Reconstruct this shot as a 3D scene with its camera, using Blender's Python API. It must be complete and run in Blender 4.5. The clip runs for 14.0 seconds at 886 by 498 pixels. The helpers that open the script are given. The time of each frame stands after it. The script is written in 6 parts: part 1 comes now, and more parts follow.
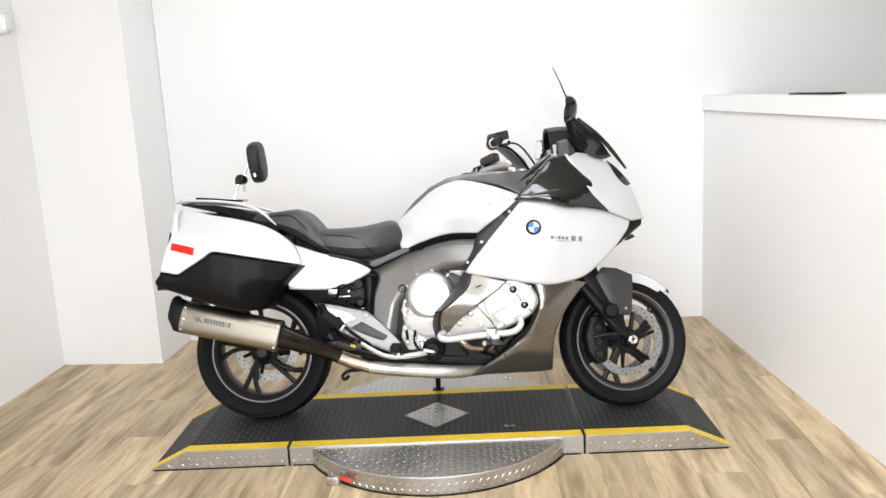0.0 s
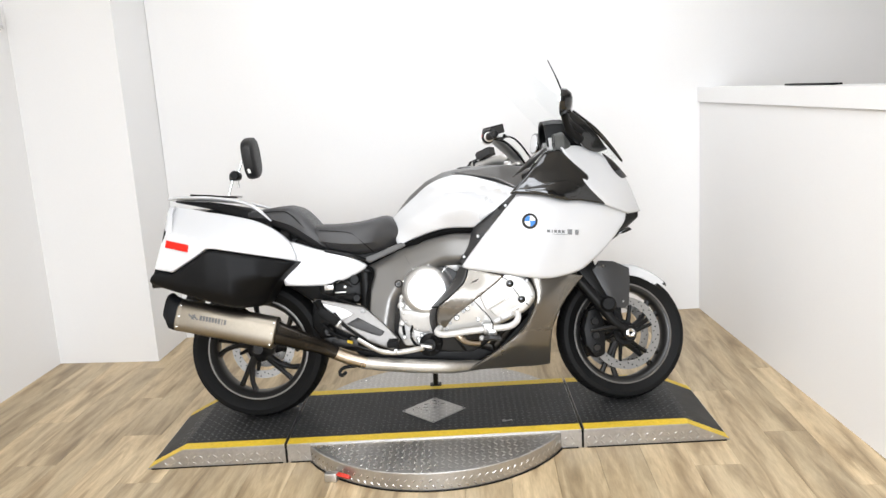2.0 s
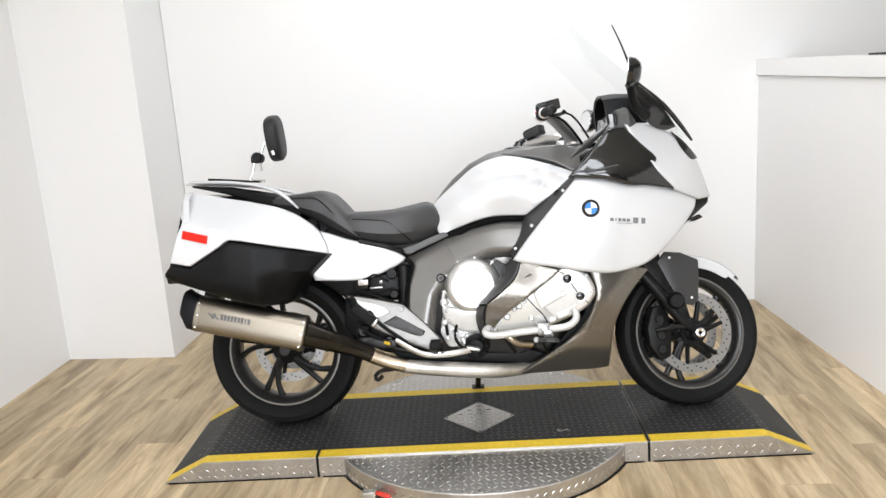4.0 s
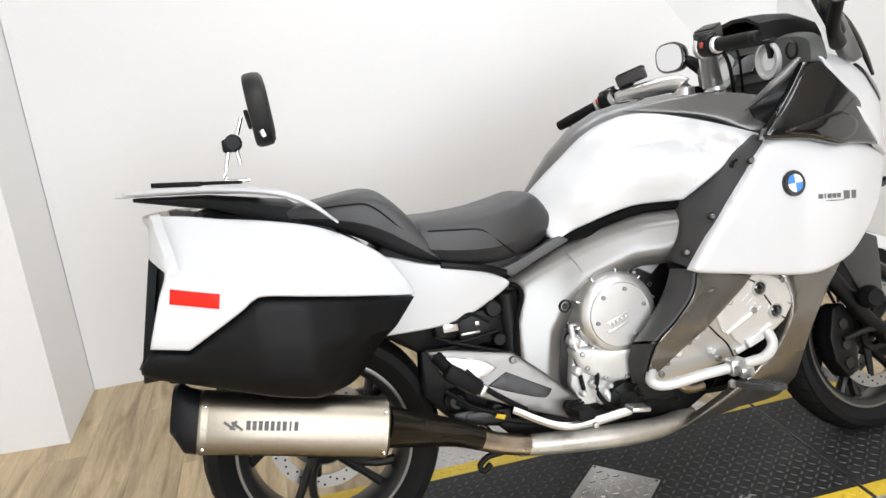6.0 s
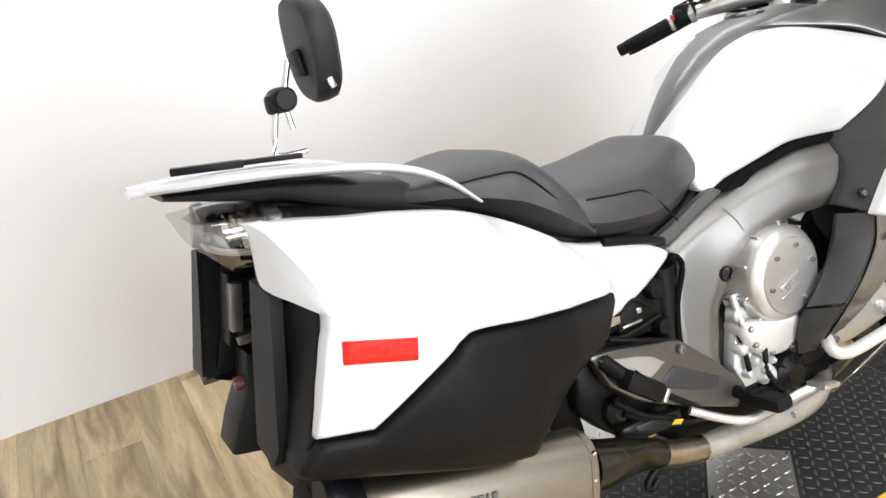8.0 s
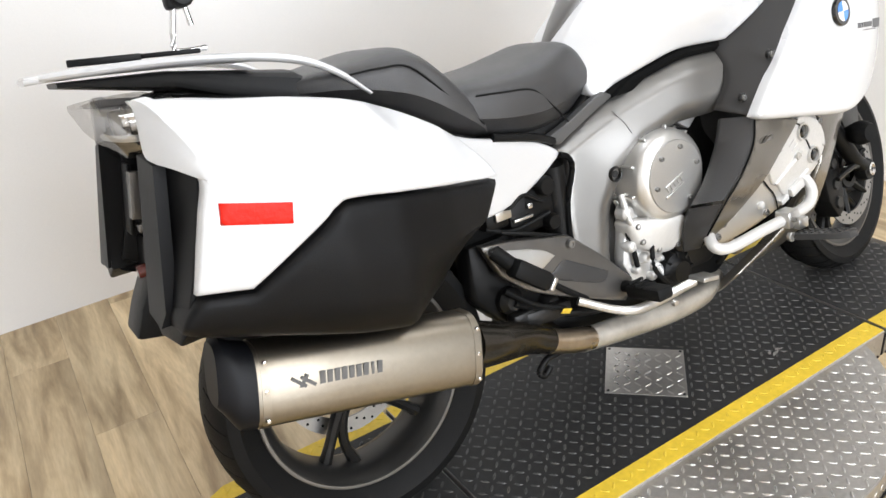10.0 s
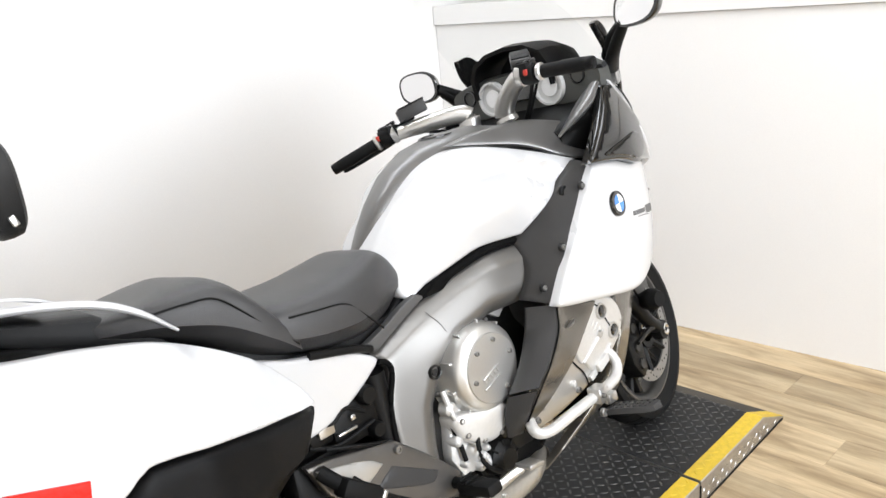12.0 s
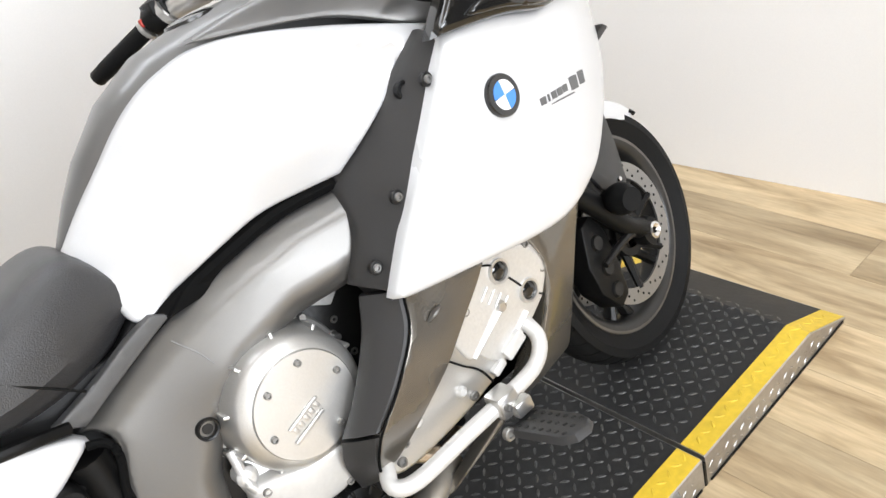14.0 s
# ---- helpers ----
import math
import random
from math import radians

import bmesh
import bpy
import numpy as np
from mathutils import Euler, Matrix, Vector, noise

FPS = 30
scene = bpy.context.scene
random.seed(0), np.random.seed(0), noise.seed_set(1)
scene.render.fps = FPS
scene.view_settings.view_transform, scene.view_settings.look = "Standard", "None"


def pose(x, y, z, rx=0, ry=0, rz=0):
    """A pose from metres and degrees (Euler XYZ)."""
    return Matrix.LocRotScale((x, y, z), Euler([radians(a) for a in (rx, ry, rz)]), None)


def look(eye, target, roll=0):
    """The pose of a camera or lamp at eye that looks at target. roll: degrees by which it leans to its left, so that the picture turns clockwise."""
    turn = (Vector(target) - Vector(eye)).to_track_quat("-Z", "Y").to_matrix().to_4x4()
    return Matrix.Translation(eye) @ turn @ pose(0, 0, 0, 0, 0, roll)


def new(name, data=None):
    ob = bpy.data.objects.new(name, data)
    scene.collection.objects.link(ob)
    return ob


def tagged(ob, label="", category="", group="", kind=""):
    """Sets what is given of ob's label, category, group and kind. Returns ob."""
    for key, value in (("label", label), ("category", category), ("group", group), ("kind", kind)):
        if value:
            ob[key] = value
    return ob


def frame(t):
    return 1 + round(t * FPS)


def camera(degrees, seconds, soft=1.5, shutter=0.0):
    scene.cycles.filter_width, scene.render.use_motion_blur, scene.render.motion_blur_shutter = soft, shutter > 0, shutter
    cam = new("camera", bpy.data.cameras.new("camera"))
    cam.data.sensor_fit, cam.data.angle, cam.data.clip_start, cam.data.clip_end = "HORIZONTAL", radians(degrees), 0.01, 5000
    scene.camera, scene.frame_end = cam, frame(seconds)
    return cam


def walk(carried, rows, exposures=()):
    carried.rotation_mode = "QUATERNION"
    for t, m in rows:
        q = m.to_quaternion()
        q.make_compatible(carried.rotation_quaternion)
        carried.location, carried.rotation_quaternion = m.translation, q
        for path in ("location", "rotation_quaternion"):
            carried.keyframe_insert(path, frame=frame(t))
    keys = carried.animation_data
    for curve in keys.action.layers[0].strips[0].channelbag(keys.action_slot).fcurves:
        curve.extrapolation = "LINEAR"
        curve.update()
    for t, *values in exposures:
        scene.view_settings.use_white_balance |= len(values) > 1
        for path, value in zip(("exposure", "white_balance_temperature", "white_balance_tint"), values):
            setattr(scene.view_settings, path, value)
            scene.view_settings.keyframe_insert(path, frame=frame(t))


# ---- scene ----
cam = camera(58.2, 14.0)
PATH = [
    (0, (0.551, 0.188, 1.491), (0.43, 2.148, 1.113), -3.0),
    (0.5, (0.551, 0.199, 1.495), (0.437, 2.158, 1.108), -2.7),
    (1, (0.557, 0.183, 1.481), (0.446, 2.144, 1.104), -3.3),
    (1.5, (0.549, 0.191, 1.489), (0.436, 2.151, 1.106), -3.4),
    (2, (0.552, 0.203, 1.489), (0.439, 2.161, 1.097), -3.5),
    (2.5, (0.557, 0.22, 1.48), (0.44, 2.178, 1.091), -4.4),
    (3, (0.543, 0.259, 1.489), (0.368, 2.21, 1.089), -3.1),
    (3.2, (0.522, 0.307, 1.491), (0.34, 2.257, 1.084), -2.9),
    (5.3, (-0.129, 1.308, 1.409), (0.019, 3.227, 0.865), -7.6),
    (5.4, (-0.188, 1.387, 1.423), (0.022, 3.297, 0.87), -6.7),
    (5.5, (-0.226, 1.446, 1.417), (-0.015, 3.36, 0.877), -6.6),
    (6, (-0.482, 1.733, 1.458), (-0.135, 3.61, 0.86), -5.9),
    (6.5, (-0.695, 2.004, 1.41), (-0.32, 3.859, 0.763), -7.7),
    (7, (-0.788, 2.331, 1.456), (-0.308, 4.189, 0.893), -8.9),
    (7.5, (-0.926, 2.448, 1.505), (-0.146, 4.182, 0.882), -4.8),
    (8, (-1.007, 2.477, 1.45), (-0.208, 4.126, 0.649), -6.8),
    (8.2, (-1.011, 2.463, 1.424), (-0.215, 4.076, 0.55), -6.7),
    (10.3, (-0.955, 2.312, 1.36), (-0.066, 3.857, 0.453), -5.4),
    (10.5, (-0.94, 2.321, 1.375), (-0.005, 3.846, 0.482), -5.9),
    (11, (-0.89, 2.314, 1.457), (0.236, 3.771, 0.677), -8.6),
    (11.5, (-0.892, 2.328, 1.494), (0.356, 3.742, 0.827), -6.1),
    (12, (-0.91, 2.332, 1.493), (0.382, 3.726, 0.871), -5.4),
    (12.5, (-0.826, 2.356, 1.451), (0.414, 3.742, 0.714), -13.9),
    (13, (-0.529, 2.385, 1.416), (0.467, 3.932, 0.633), -10.0),
    (13.5, (-0.293, 2.456, 1.401), (0.657, 4.001, 0.557), -16.4),
    (14, (0.028, 2.59, 1.391), (0.921, 4.038, 0.34), -17.2),
]
walk(cam, [(t, look(eye, target, roll)) for t, eye, target, roll in PATH], exposures=[(0, -0.2), (3, -0.26), (5.5, -0.3), (6, -0.28), (6.8, -0.2), (8, -0.02), (10.5, -0.1), (12, -0.1), (14, -0.04)])

from mathutils.geometry import delaunay_2d_cdt

# ---- light: assumed ceiling panels, out of view, in a white room ----
world = bpy.data.worlds.new("room_world")
scene.world = world
world.use_nodes = True
world.node_tree.nodes["Background"].inputs[0].default_value = (1.0, 0.97, 0.93, 1)
world.node_tree.nodes["Background"].inputs[1].default_value = 0.05


def unseen_panel(x, y, sx, sy, watts, z=2.93, colour=(0.885, 0.93, 1.0)):
    d = bpy.data.lights.new("unseen_panel_light", "AREA")
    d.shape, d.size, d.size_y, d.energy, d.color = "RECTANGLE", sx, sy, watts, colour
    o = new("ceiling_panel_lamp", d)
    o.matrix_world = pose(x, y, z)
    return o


unseen_panel(-0.2, 2.3, 1.0, 1.0, 22)
unseen_panel(1.1, 2.3, 1.0, 1.0, 22)
unseen_panel(0.3, 0.0, 2.6, 1.0, 100)
unseen_panel(0.7, 4.5, 2.2, 0.4, 30)
# added fill panel, unseen, high by the front wall: brightens the stand's near side
front_fill = unseen_panel(0.35, -2.3, 3.0, 1.8, 265)
front_fill.matrix_world = look((0.6, -2.3, 1.85), (0.5, 3.5, 0.6))


# ---- materials ----
def mat(name, colour, rough=0.5, metal=0.0, vary=0.06, grain=0.0, scale=40.0, coat=0.0, spread=0.06, emit=0.0, spec=0.5, smudge=2.5):
    m = bpy.data.materials.new(name)
    m.use_nodes = True
    nt = m.node_tree
    b = nt.nodes["Principled BSDF"]
    tc = nt.nodes.new("ShaderNodeTexCoord")
    big, fine = nt.nodes.new("ShaderNodeTexNoise"), nt.nodes.new("ShaderNodeTexNoise")
    big.inputs["Scale"].default_value, fine.inputs["Scale"].default_value = smudge, scale
    big.inputs["Detail"].default_value = fine.inputs["Detail"].default_value = 5
    nt.links.new(tc.outputs["Object"], big.inputs["Vector"])
    nt.links.new(tc.outputs["Object"], fine.inputs["Vector"])
    mix = nt.nodes.new("ShaderNodeMath")
    mix.operation = "ADD"
    nt.links.new(big.outputs[0], mix.inputs[0])
    nt.links.new(fine.outputs[0], mix.inputs[1])
    ramp = nt.nodes.new("ShaderNodeMapRange")
    ramp.inputs[1].default_value, ramp.inputs[2].default_value = 0.7, 1.3
    ramp.inputs[3].default_value, ramp.inputs[4].default_value = 1 - vary, 1 + vary
    nt.links.new(mix.outputs[0], ramp.inputs[0])
    mul = nt.nodes.new("ShaderNodeVectorMath")
    mul.operation = "SCALE"
    mul.inputs[0].default_value = colour
    nt.links.new(ramp.outputs[0], mul.inputs["Scale"])
    nt.links.new(mul.outputs[0], b.inputs["Base Color"])
    rr = nt.nodes.new("ShaderNodeMapRange")
    rr.inputs[1].default_value, rr.inputs[2].default_value = 0.3, 0.7
    rr.inputs[3].default_value, rr.inputs[4].default_value = max(0.02, rough - spread), min(1, rough + spread)
    nt.links.new(big.outputs[0], rr.inputs[0])
    nt.links.new(rr.outputs[0], b.inputs["Roughness"])
    b.inputs["Metallic"].default_value = metal
    b.inputs["Specular IOR Level"].default_value = spec
    b.inputs["Coat Weight"].default_value = coat
    b.inputs["Coat Roughness"].default_value = 0.06
    if grain:
        bump = nt.nodes.new("ShaderNodeBump")
        bump.inputs["Strength"].default_value, bump.inputs["Distance"].default_value = grain, 0.002
        nt.links.new(fine.outputs[0], bump.inputs["Height"])
        nt.links.new(bump.outputs[0], b.inputs["Normal"])
    return m


WALL = mat("white_wall_paint", (0.82, 0.81, 0.797), 0.6, vary=0.02, grain=0.12, scale=220, smudge=0.8)
CEIL = mat("white_ceiling_paint", (0.8, 0.79, 0.77), 0.7, vary=0.02)
WHITE = mat("pearl_white_paint", (0.62, 0.623, 0.63), 0.32, 0.12, vary=0.012, coat=0.7, scale=300)
SILVER = mat("silver_grey_paint", (0.175, 0.169, 0.159), 0.34, 0.65, 0.03, coat=0.1, scale=500)
TANKGREY = mat("graphite_paint", (0.16, 0.157, 0.153), 0.34, 0.6, 0.03, coat=0.25, scale=500)
BRONZE = mat("bronze_grey_paint", (0.175, 0.16, 0.138), 0.27, 0.7, 0.04, coat=0.3, scale=500)
DKGREY = mat("dark_grey_plastic", (0.04, 0.039, 0.0385), 0.38, 0, 0.06, 0.15, 500, spec=0.32)
BLACK = mat("black_plastic", (0.004, 0.004, 0.004), 0.42, 0, 0.1, 0.2, 600, spec=0.2)
CASE = mat("black_case_plastic", (0.004, 0.004, 0.0043), 0.45, 0, 0.1, 0.2, 500, spec=0.16)
GLOSS = mat("gloss_black", (0.008, 0.008, 0.008), 0.1, 0, 0.05, coat=0.5)
RUBBER = mat("tyre_rubber", (0.005, 0.005, 0.005), 0.62, 0, 0.12, 0.3, 300, spec=0.18)
SEAT = mat("black_vinyl", (0.04, 0.0392, 0.0398), 0.4, 0, 0.08, 0.5, 420, spec=0.5)
PAD = mat("black_pad_vinyl", (0.014, 0.0138, 0.0138), 0.46, 0, 0.08, 0.5, 420, spec=0.35)
ENGINE = mat("cast_aluminium", (0.68, 0.675, 0.66), 0.38, 0.55, 0.06, 0.25, 160)
COVER = mat("painted_engine_cover", (0.6, 0.592, 0.572), 0.34, 0.8, 0.03, 0.1, 300)
ALU = mat("brushed_aluminium", (0.6, 0.59, 0.57), 0.3, 0.9, 0.05, 0.1, 120)
HANGER = mat("grey_cast_hanger", (0.165, 0.157, 0.147), 0.36, 0.85, 0.05, coat=0.1)
BOLT = mat("zinc_bolt", (0.3, 0.295, 0.285), 0.42, 0.9, 0.1)
CHROME = mat("chrome", (0.75, 0.75, 0.75), 0.1, 1.0, 0.02)
TITAN = mat("brushed_titanium", (0.28, 0.248, 0.2), 0.38, 1.0, 0.06, 0.1, 90)
CARBON = mat("carbon_end_cap", (0.005, 0.0052, 0.0065), 0.48, 0.0, 0.2, scale=300, spec=0.18)
PIPE = mat("heat_stained_steel", (0.42, 0.35, 0.27), 0.3, 1.0, 0.12, 0.1, 60, smudge=12)
DKMETAL = mat("dark_metal", (0.014, 0.0135, 0.013), 0.36, 0.4, 0.1, 0.2, 150)
COLLECT = mat("warm_exhaust_steel", (0.5, 0.475, 0.43), 0.42, 0.8, 0.12, 0.1, 60, smudge=9)
STRIP = mat("grey_trim_plastic", (0.085, 0.084, 0.083), 0.4, 0, 0.06, 0.15, 500, spec=0.35)
SHIELD = mat("heat_shield", (0.62, 0.61, 0.59), 0.42, 0.3, 0.05, 0.1, 100)
RIM = mat("grey_wheel_rim", (0.035, 0.034, 0.0325), 0.3, 0.5, 0.05)
DISC = mat("brake_disc_steel", (0.3, 0.295, 0.285), 0.34, 0.85, 0.05, 0.1, 200)
RED = mat("red_reflector", (0.6, 0.014, 0.006), 0.4, 0, 0.25, 0.5, 130, spec=0.2)
REDRUB = mat("red_rubber", (0.5, 0.03, 0.015), 0.45)
BLUE = mat("blue_enamel", (0.05, 0.22, 0.62), 0.2, coat=0.5)
ENAMEL = mat("white_enamel", (0.8, 0.8, 0.8), 0.2, coat=0.5)
LETTER = mat("grey_lettering", (0.11, 0.11, 0.11), 0.4)
DKBRONZE = mat("dark_bronze_steel", (0.03, 0.025, 0.019), 0.22, 0.75, 0.2, 0.1, 60, smudge=12)
DASHGREY = mat("grey_dash_plastic", (0.07, 0.071, 0.066), 0.5, 0, 0.05, 0.2, 400, spec=0.3)
DKRED = mat("dark_red_lens", (0.1, 0.008, 0.006), 0.2, coat=0.4)
LENS_DARK = mat("smoked_reflector", (0.35, 0.34, 0.33), 0.25, 0.8)
DIAL = mat("grey_dial", (0.55, 0.55, 0.54), 0.4)
SCREEN = bpy.data.materials.new("clear_windscreen")
SCREEN.use_nodes = True
_nt = SCREEN.node_tree
_nt.nodes.remove(_nt.nodes["Principled BSDF"])
_tr, _gl, _mx = (_nt.nodes.new("ShaderNode" + n) for n in ("BsdfTransparent", "BsdfGlossy", "MixShader"))
_tr.inputs[0].default_value = (0.98, 0.985, 0.985, 1)
_gl.inputs["Roughness"].default_value = 0.05
_mx.inputs[0].default_value = 0.014
_nt.links.new(_tr.outputs[0], _mx.inputs[1])
_nt.links.new(_gl.outputs[0], _mx.inputs[2])
_nt.links.new(_mx.outputs[0], _nt.nodes["Material Output"].inputs[0])
CLEAR = bpy.data.materials.new("clear_lamp_lens")
CLEAR.use_nodes = True
_nt = CLEAR.node_tree
_nt.nodes.remove(_nt.nodes["Principled BSDF"])
_tr, _gl, _mx = (_nt.nodes.new("ShaderNode" + n) for n in ("BsdfTransparent", "BsdfGlossy", "MixShader"))
_tr.inputs[0].default_value = (0.9, 0.89, 0.88, 1)
_gl.inputs["Roughness"].default_value = 0.08
_mx.inputs[0].default_value = 0.3
_nt.links.new(_tr.outputs[0], _mx.inputs[1])
_nt.links.new(_gl.outputs[0], _mx.inputs[2])
_nt.links.new(_mx.outputs[0], _nt.nodes["Material Output"].inputs[0])
MIRROR = mat("mirror_glass", (0.85, 0.85, 0.86), 0.03, 1.0, 0.0, spread=0.01)
YELLOW = mat("worn_yellow_paint", (0.68, 0.47, 0.035), 0.5, 0, 0.14, 0.3, 60, smudge=5)
DECK = mat("black_tread_paint", (0.024, 0.0238, 0.0235), 0.48, 0.0, 0.25, 0.3, 70, smudge=4, spec=0.2)
TREAD = mat("worn_tread_tops", (0.075, 0.074, 0.073), 0.34, 0.5, 0.3, 0.2, 60, smudge=5)
PLATE = mat("aluminium_tread_plate", (0.47, 0.455, 0.435), 0.36, 0.9, 0.12, 0.2, 90, smudge=5)
PLATETOP = mat("polished_tread_tops", (0.58, 0.565, 0.545), 0.28, 0.9, 0.08, 0.1, 90)
# near-black for seams and seals; stands in for shade in gaps and holes
DARK = mat("shadow_gap_black", (0.004, 0.004, 0.004), 0.8, spec=0.08)


def plank_material():
    m = bpy.data.materials.new("oak_vinyl_plank")
    m.use_nodes = True
    nt, L = m.node_tree, m.node_tree.links
    b = nt.nodes["Principled BSDF"]
    tc, info = nt.nodes.new("ShaderNodeTexCoord"), nt.nodes.new("ShaderNodeObjectInfo")
    mapn = nt.nodes.new("ShaderNodeMapping")
    mapn.inputs["Scale"].default_value = (11.0, 1.3, 1.0)
    off = nt.nodes.new("ShaderNodeVectorMath")
    off.operation = "SCALE"
    off.inputs[0].default_value = (37.0, 91.0, 13.0)
    L.new(info.outputs["Random"], off.inputs["Scale"])
    L.new(tc.outputs["Object"], mapn.inputs["Vector"])
    add = nt.nodes.new("ShaderNodeVectorMath")
    L.new(mapn.outputs[0], add.inputs[0])
    L.new(off.outputs[0], add.inputs[1])
    n1, n2 = nt.nodes.new("ShaderNodeTexNoise"), nt.nodes.new("ShaderNodeTexNoise")
    n1.inputs["Scale"].default_value, n1.inputs["Detail"].default_value, n1.inputs["Distortion"].default_value = 1.6, 6, 0.8
    n2.inputs["Scale"].default_value, n2.inputs["Detail"].default_value = 14, 4
    L.new(add.outputs[0], n1.inputs["Vector"])
    L.new(add.outputs[0], n2.inputs["Vector"])
    ramp = nt.nodes.new("ShaderNodeValToRGB")
    els = ramp.color_ramp.elements
    els[0].position, els[0].color = 0.3, (0.25, 0.174, 0.092, 1)
    els[1].position, els[1].color = 0.7, (0.6, 0.475, 0.295, 1)
    mid = els.new(0.5)
    mid.color = (0.46, 0.348, 0.206, 1)
    L.new(n1.outputs[0], ramp.inputs[0])
    tone = nt.nodes.new("ShaderNodeMapRange")
    tone.inputs[3].default_value, tone.inputs[4].default_value = 0.82, 1.16
    L.new(info.outputs["Random"], tone.inputs[0])
    fine = nt.nodes.new("ShaderNodeMapRange")
    fine.inputs[1].default_value, fine.inputs[2].default_value, fine.inputs[3].default_value, fine.inputs[4].default_value = 0.3, 0.7, 0.9, 1.1
    L.new(n2.outputs[0], fine.inputs[0])
    n3 = nt.nodes.new("ShaderNodeTexNoise")
    n3.inputs["Scale"].default_value, n3.inputs["Detail"].default_value = 0.55, 3
    L.new(add.outputs[0], n3.inputs["Vector"])
    blot = nt.nodes.new("ShaderNodeMapRange")
    blot.inputs[1].default_value, blot.inputs[2].default_value, blot.inputs[3].default_value, blot.inputs[4].default_value = 0.35, 0.6, 0.8, 1.06
    L.new(n3.outputs[0], blot.inputs[0])
    mb = nt.nodes.new("ShaderNodeMath")
    mb.operation = "MULTIPLY"
    L.new(tone.outputs[0], mb.inputs[0])
    L.new(blot.outputs[0], mb.inputs[1])
    mm = nt.nodes.new("ShaderNodeMath")
    mm.operation = "MULTIPLY"
    L.new(mb.outputs[0], mm.inputs[0])
    L.new(fine.outputs[0], mm.inputs[1])
    sc = nt.nodes.new("ShaderNodeVectorMath")
    sc.operation = "SCALE"
    L.new(ramp.outputs[0], sc.inputs[0])
    L.new(mm.outputs[0], sc.inputs["Scale"])
    L.new(sc.outputs[0], b.inputs["Base Color"])
    b.inputs["Roughness"].default_value = 0.42
    bump = nt.nodes.new("ShaderNodeBump")
    bump.inputs["Strength"].default_value, bump.inputs["Distance"].default_value = 0.25, 0.001
    L.new(n2.outputs[0], bump.inputs["Height"])
    L.new(bump.outputs[0], b.inputs["Normal"])
    return m


PLANK = plank_material()


# ---- mesh tools ----
def mesh_of(bm, name, material, sharp=38, smooth=True):
    bmesh.ops.recalc_face_normals(bm, faces=bm.faces[:])
    for f in bm.faces:
        f.smooth = smooth
    if smooth:
        lim = radians(sharp)
        for e in bm.edges:
            if len(e.link_faces) == 2 and e.calc_face_angle(0.0) > lim:
                e.smooth = False
    me = bpy.data.meshes.new(name)
    bm.to_mesh(me)
    bm.free()
    me.materials.append(material)
    return me


def part(name, bm, material, parent=None, label="", sharp=38, smooth=True):
    ob = new(name, mesh_of(bm, name, material, sharp, smooth))
    if parent is not None:
        ob.parent = parent
    if label:
        ob["label"] = label
    return ob


def box(bm, c, s, bevel=0.004, m=None):
    r = bmesh.ops.create_cube(bm, size=1.0)
    vs = r["verts"]
    bmesh.ops.scale(bm, vec=s, verts=vs)
    if bevel:
        es = list({e for v in vs for e in v.link_edges})
        g = bmesh.ops.bevel(bm, geom=es, offset=bevel, segments=2, profile=0.5, affect="EDGES")
        vs = list({v for f in g["faces"] for v in f.verts} | {v for v in vs if v.is_valid})
    M = Matrix.Translation(c) @ (m if m is not None else Matrix())
    bmesh.ops.transform(bm, matrix=M, verts=vs)
    return bm


def catmull(pts, n=6, closed=False):
    P = [np.array(p, float) for p in pts]
    out, k = [], len(P)
    for i in range(k if closed else k - 1):
        p0 = P[i - 1] if closed or i > 0 else 2 * P[0] - P[1]
        p1, p2 = P[i], P[(i + 1) % k]
        p3 = P[(i + 2) % k] if closed or i + 2 < k else 2 * P[-1] - P[-2]
        for j in range(n):
            t = j / n
            out.append(0.5 * (2 * p1 + (p2 - p0) * t + (2 * p0 - 5 * p1 + 4 * p2 - p3) * t * t + (3 * p1 - p0 - 3 * p2 + p3) * t ** 3))
    if not closed:
        out.append(P[-1])
    return out


def skin(bm, rings, caps=True, closed=True):
    vr = [[bm.verts.new(tuple(p)) for p in ring] for ring in rings]
    n = len(vr[0])
    for a, b in zip(vr, vr[1:]):
        for i in range(n if closed else n - 1):
            j = (i + 1) % n
            bm.faces.new((a[i], a[j], b[j], b[i]))
    if caps:
        bm.faces.new(vr[0])
        bm.faces.new(vr[-1])
    return bm


def tube(bm, pts, r=0.01, n=10, smooth=5, squash=1.0, up=(0, 0, 1)):
    radii = r if isinstance(r, (list, tuple)) else [r] * len(pts)
    rows = [tuple(p) + (q,) for p, q in zip(pts, radii)]
    rows = catmull(rows, smooth) if smooth else [np.array(q, float) for q in rows]
    rings = []
    for i, row in enumerate(rows):
        p = Vector(row[:3])
        a, b = Vector(rows[max(0, i - 1)][:3]), Vector(rows[min(len(rows) - 1, i + 1)][:3])
        d = (b - a).normalized()
        u = Vector(up)
        if abs(d.dot(u)) > 0.98:
            u = Vector((0, 1, 0))
        s = d.cross(u).normalized()
        w = s.cross(d)
        rings.append([p + float(row[3]) * (math.cos(t) * s + squash * math.sin(t) * w) for t in np.linspace(0, 2 * math.pi, n, endpoint=False)])
    return skin(bm, rings)


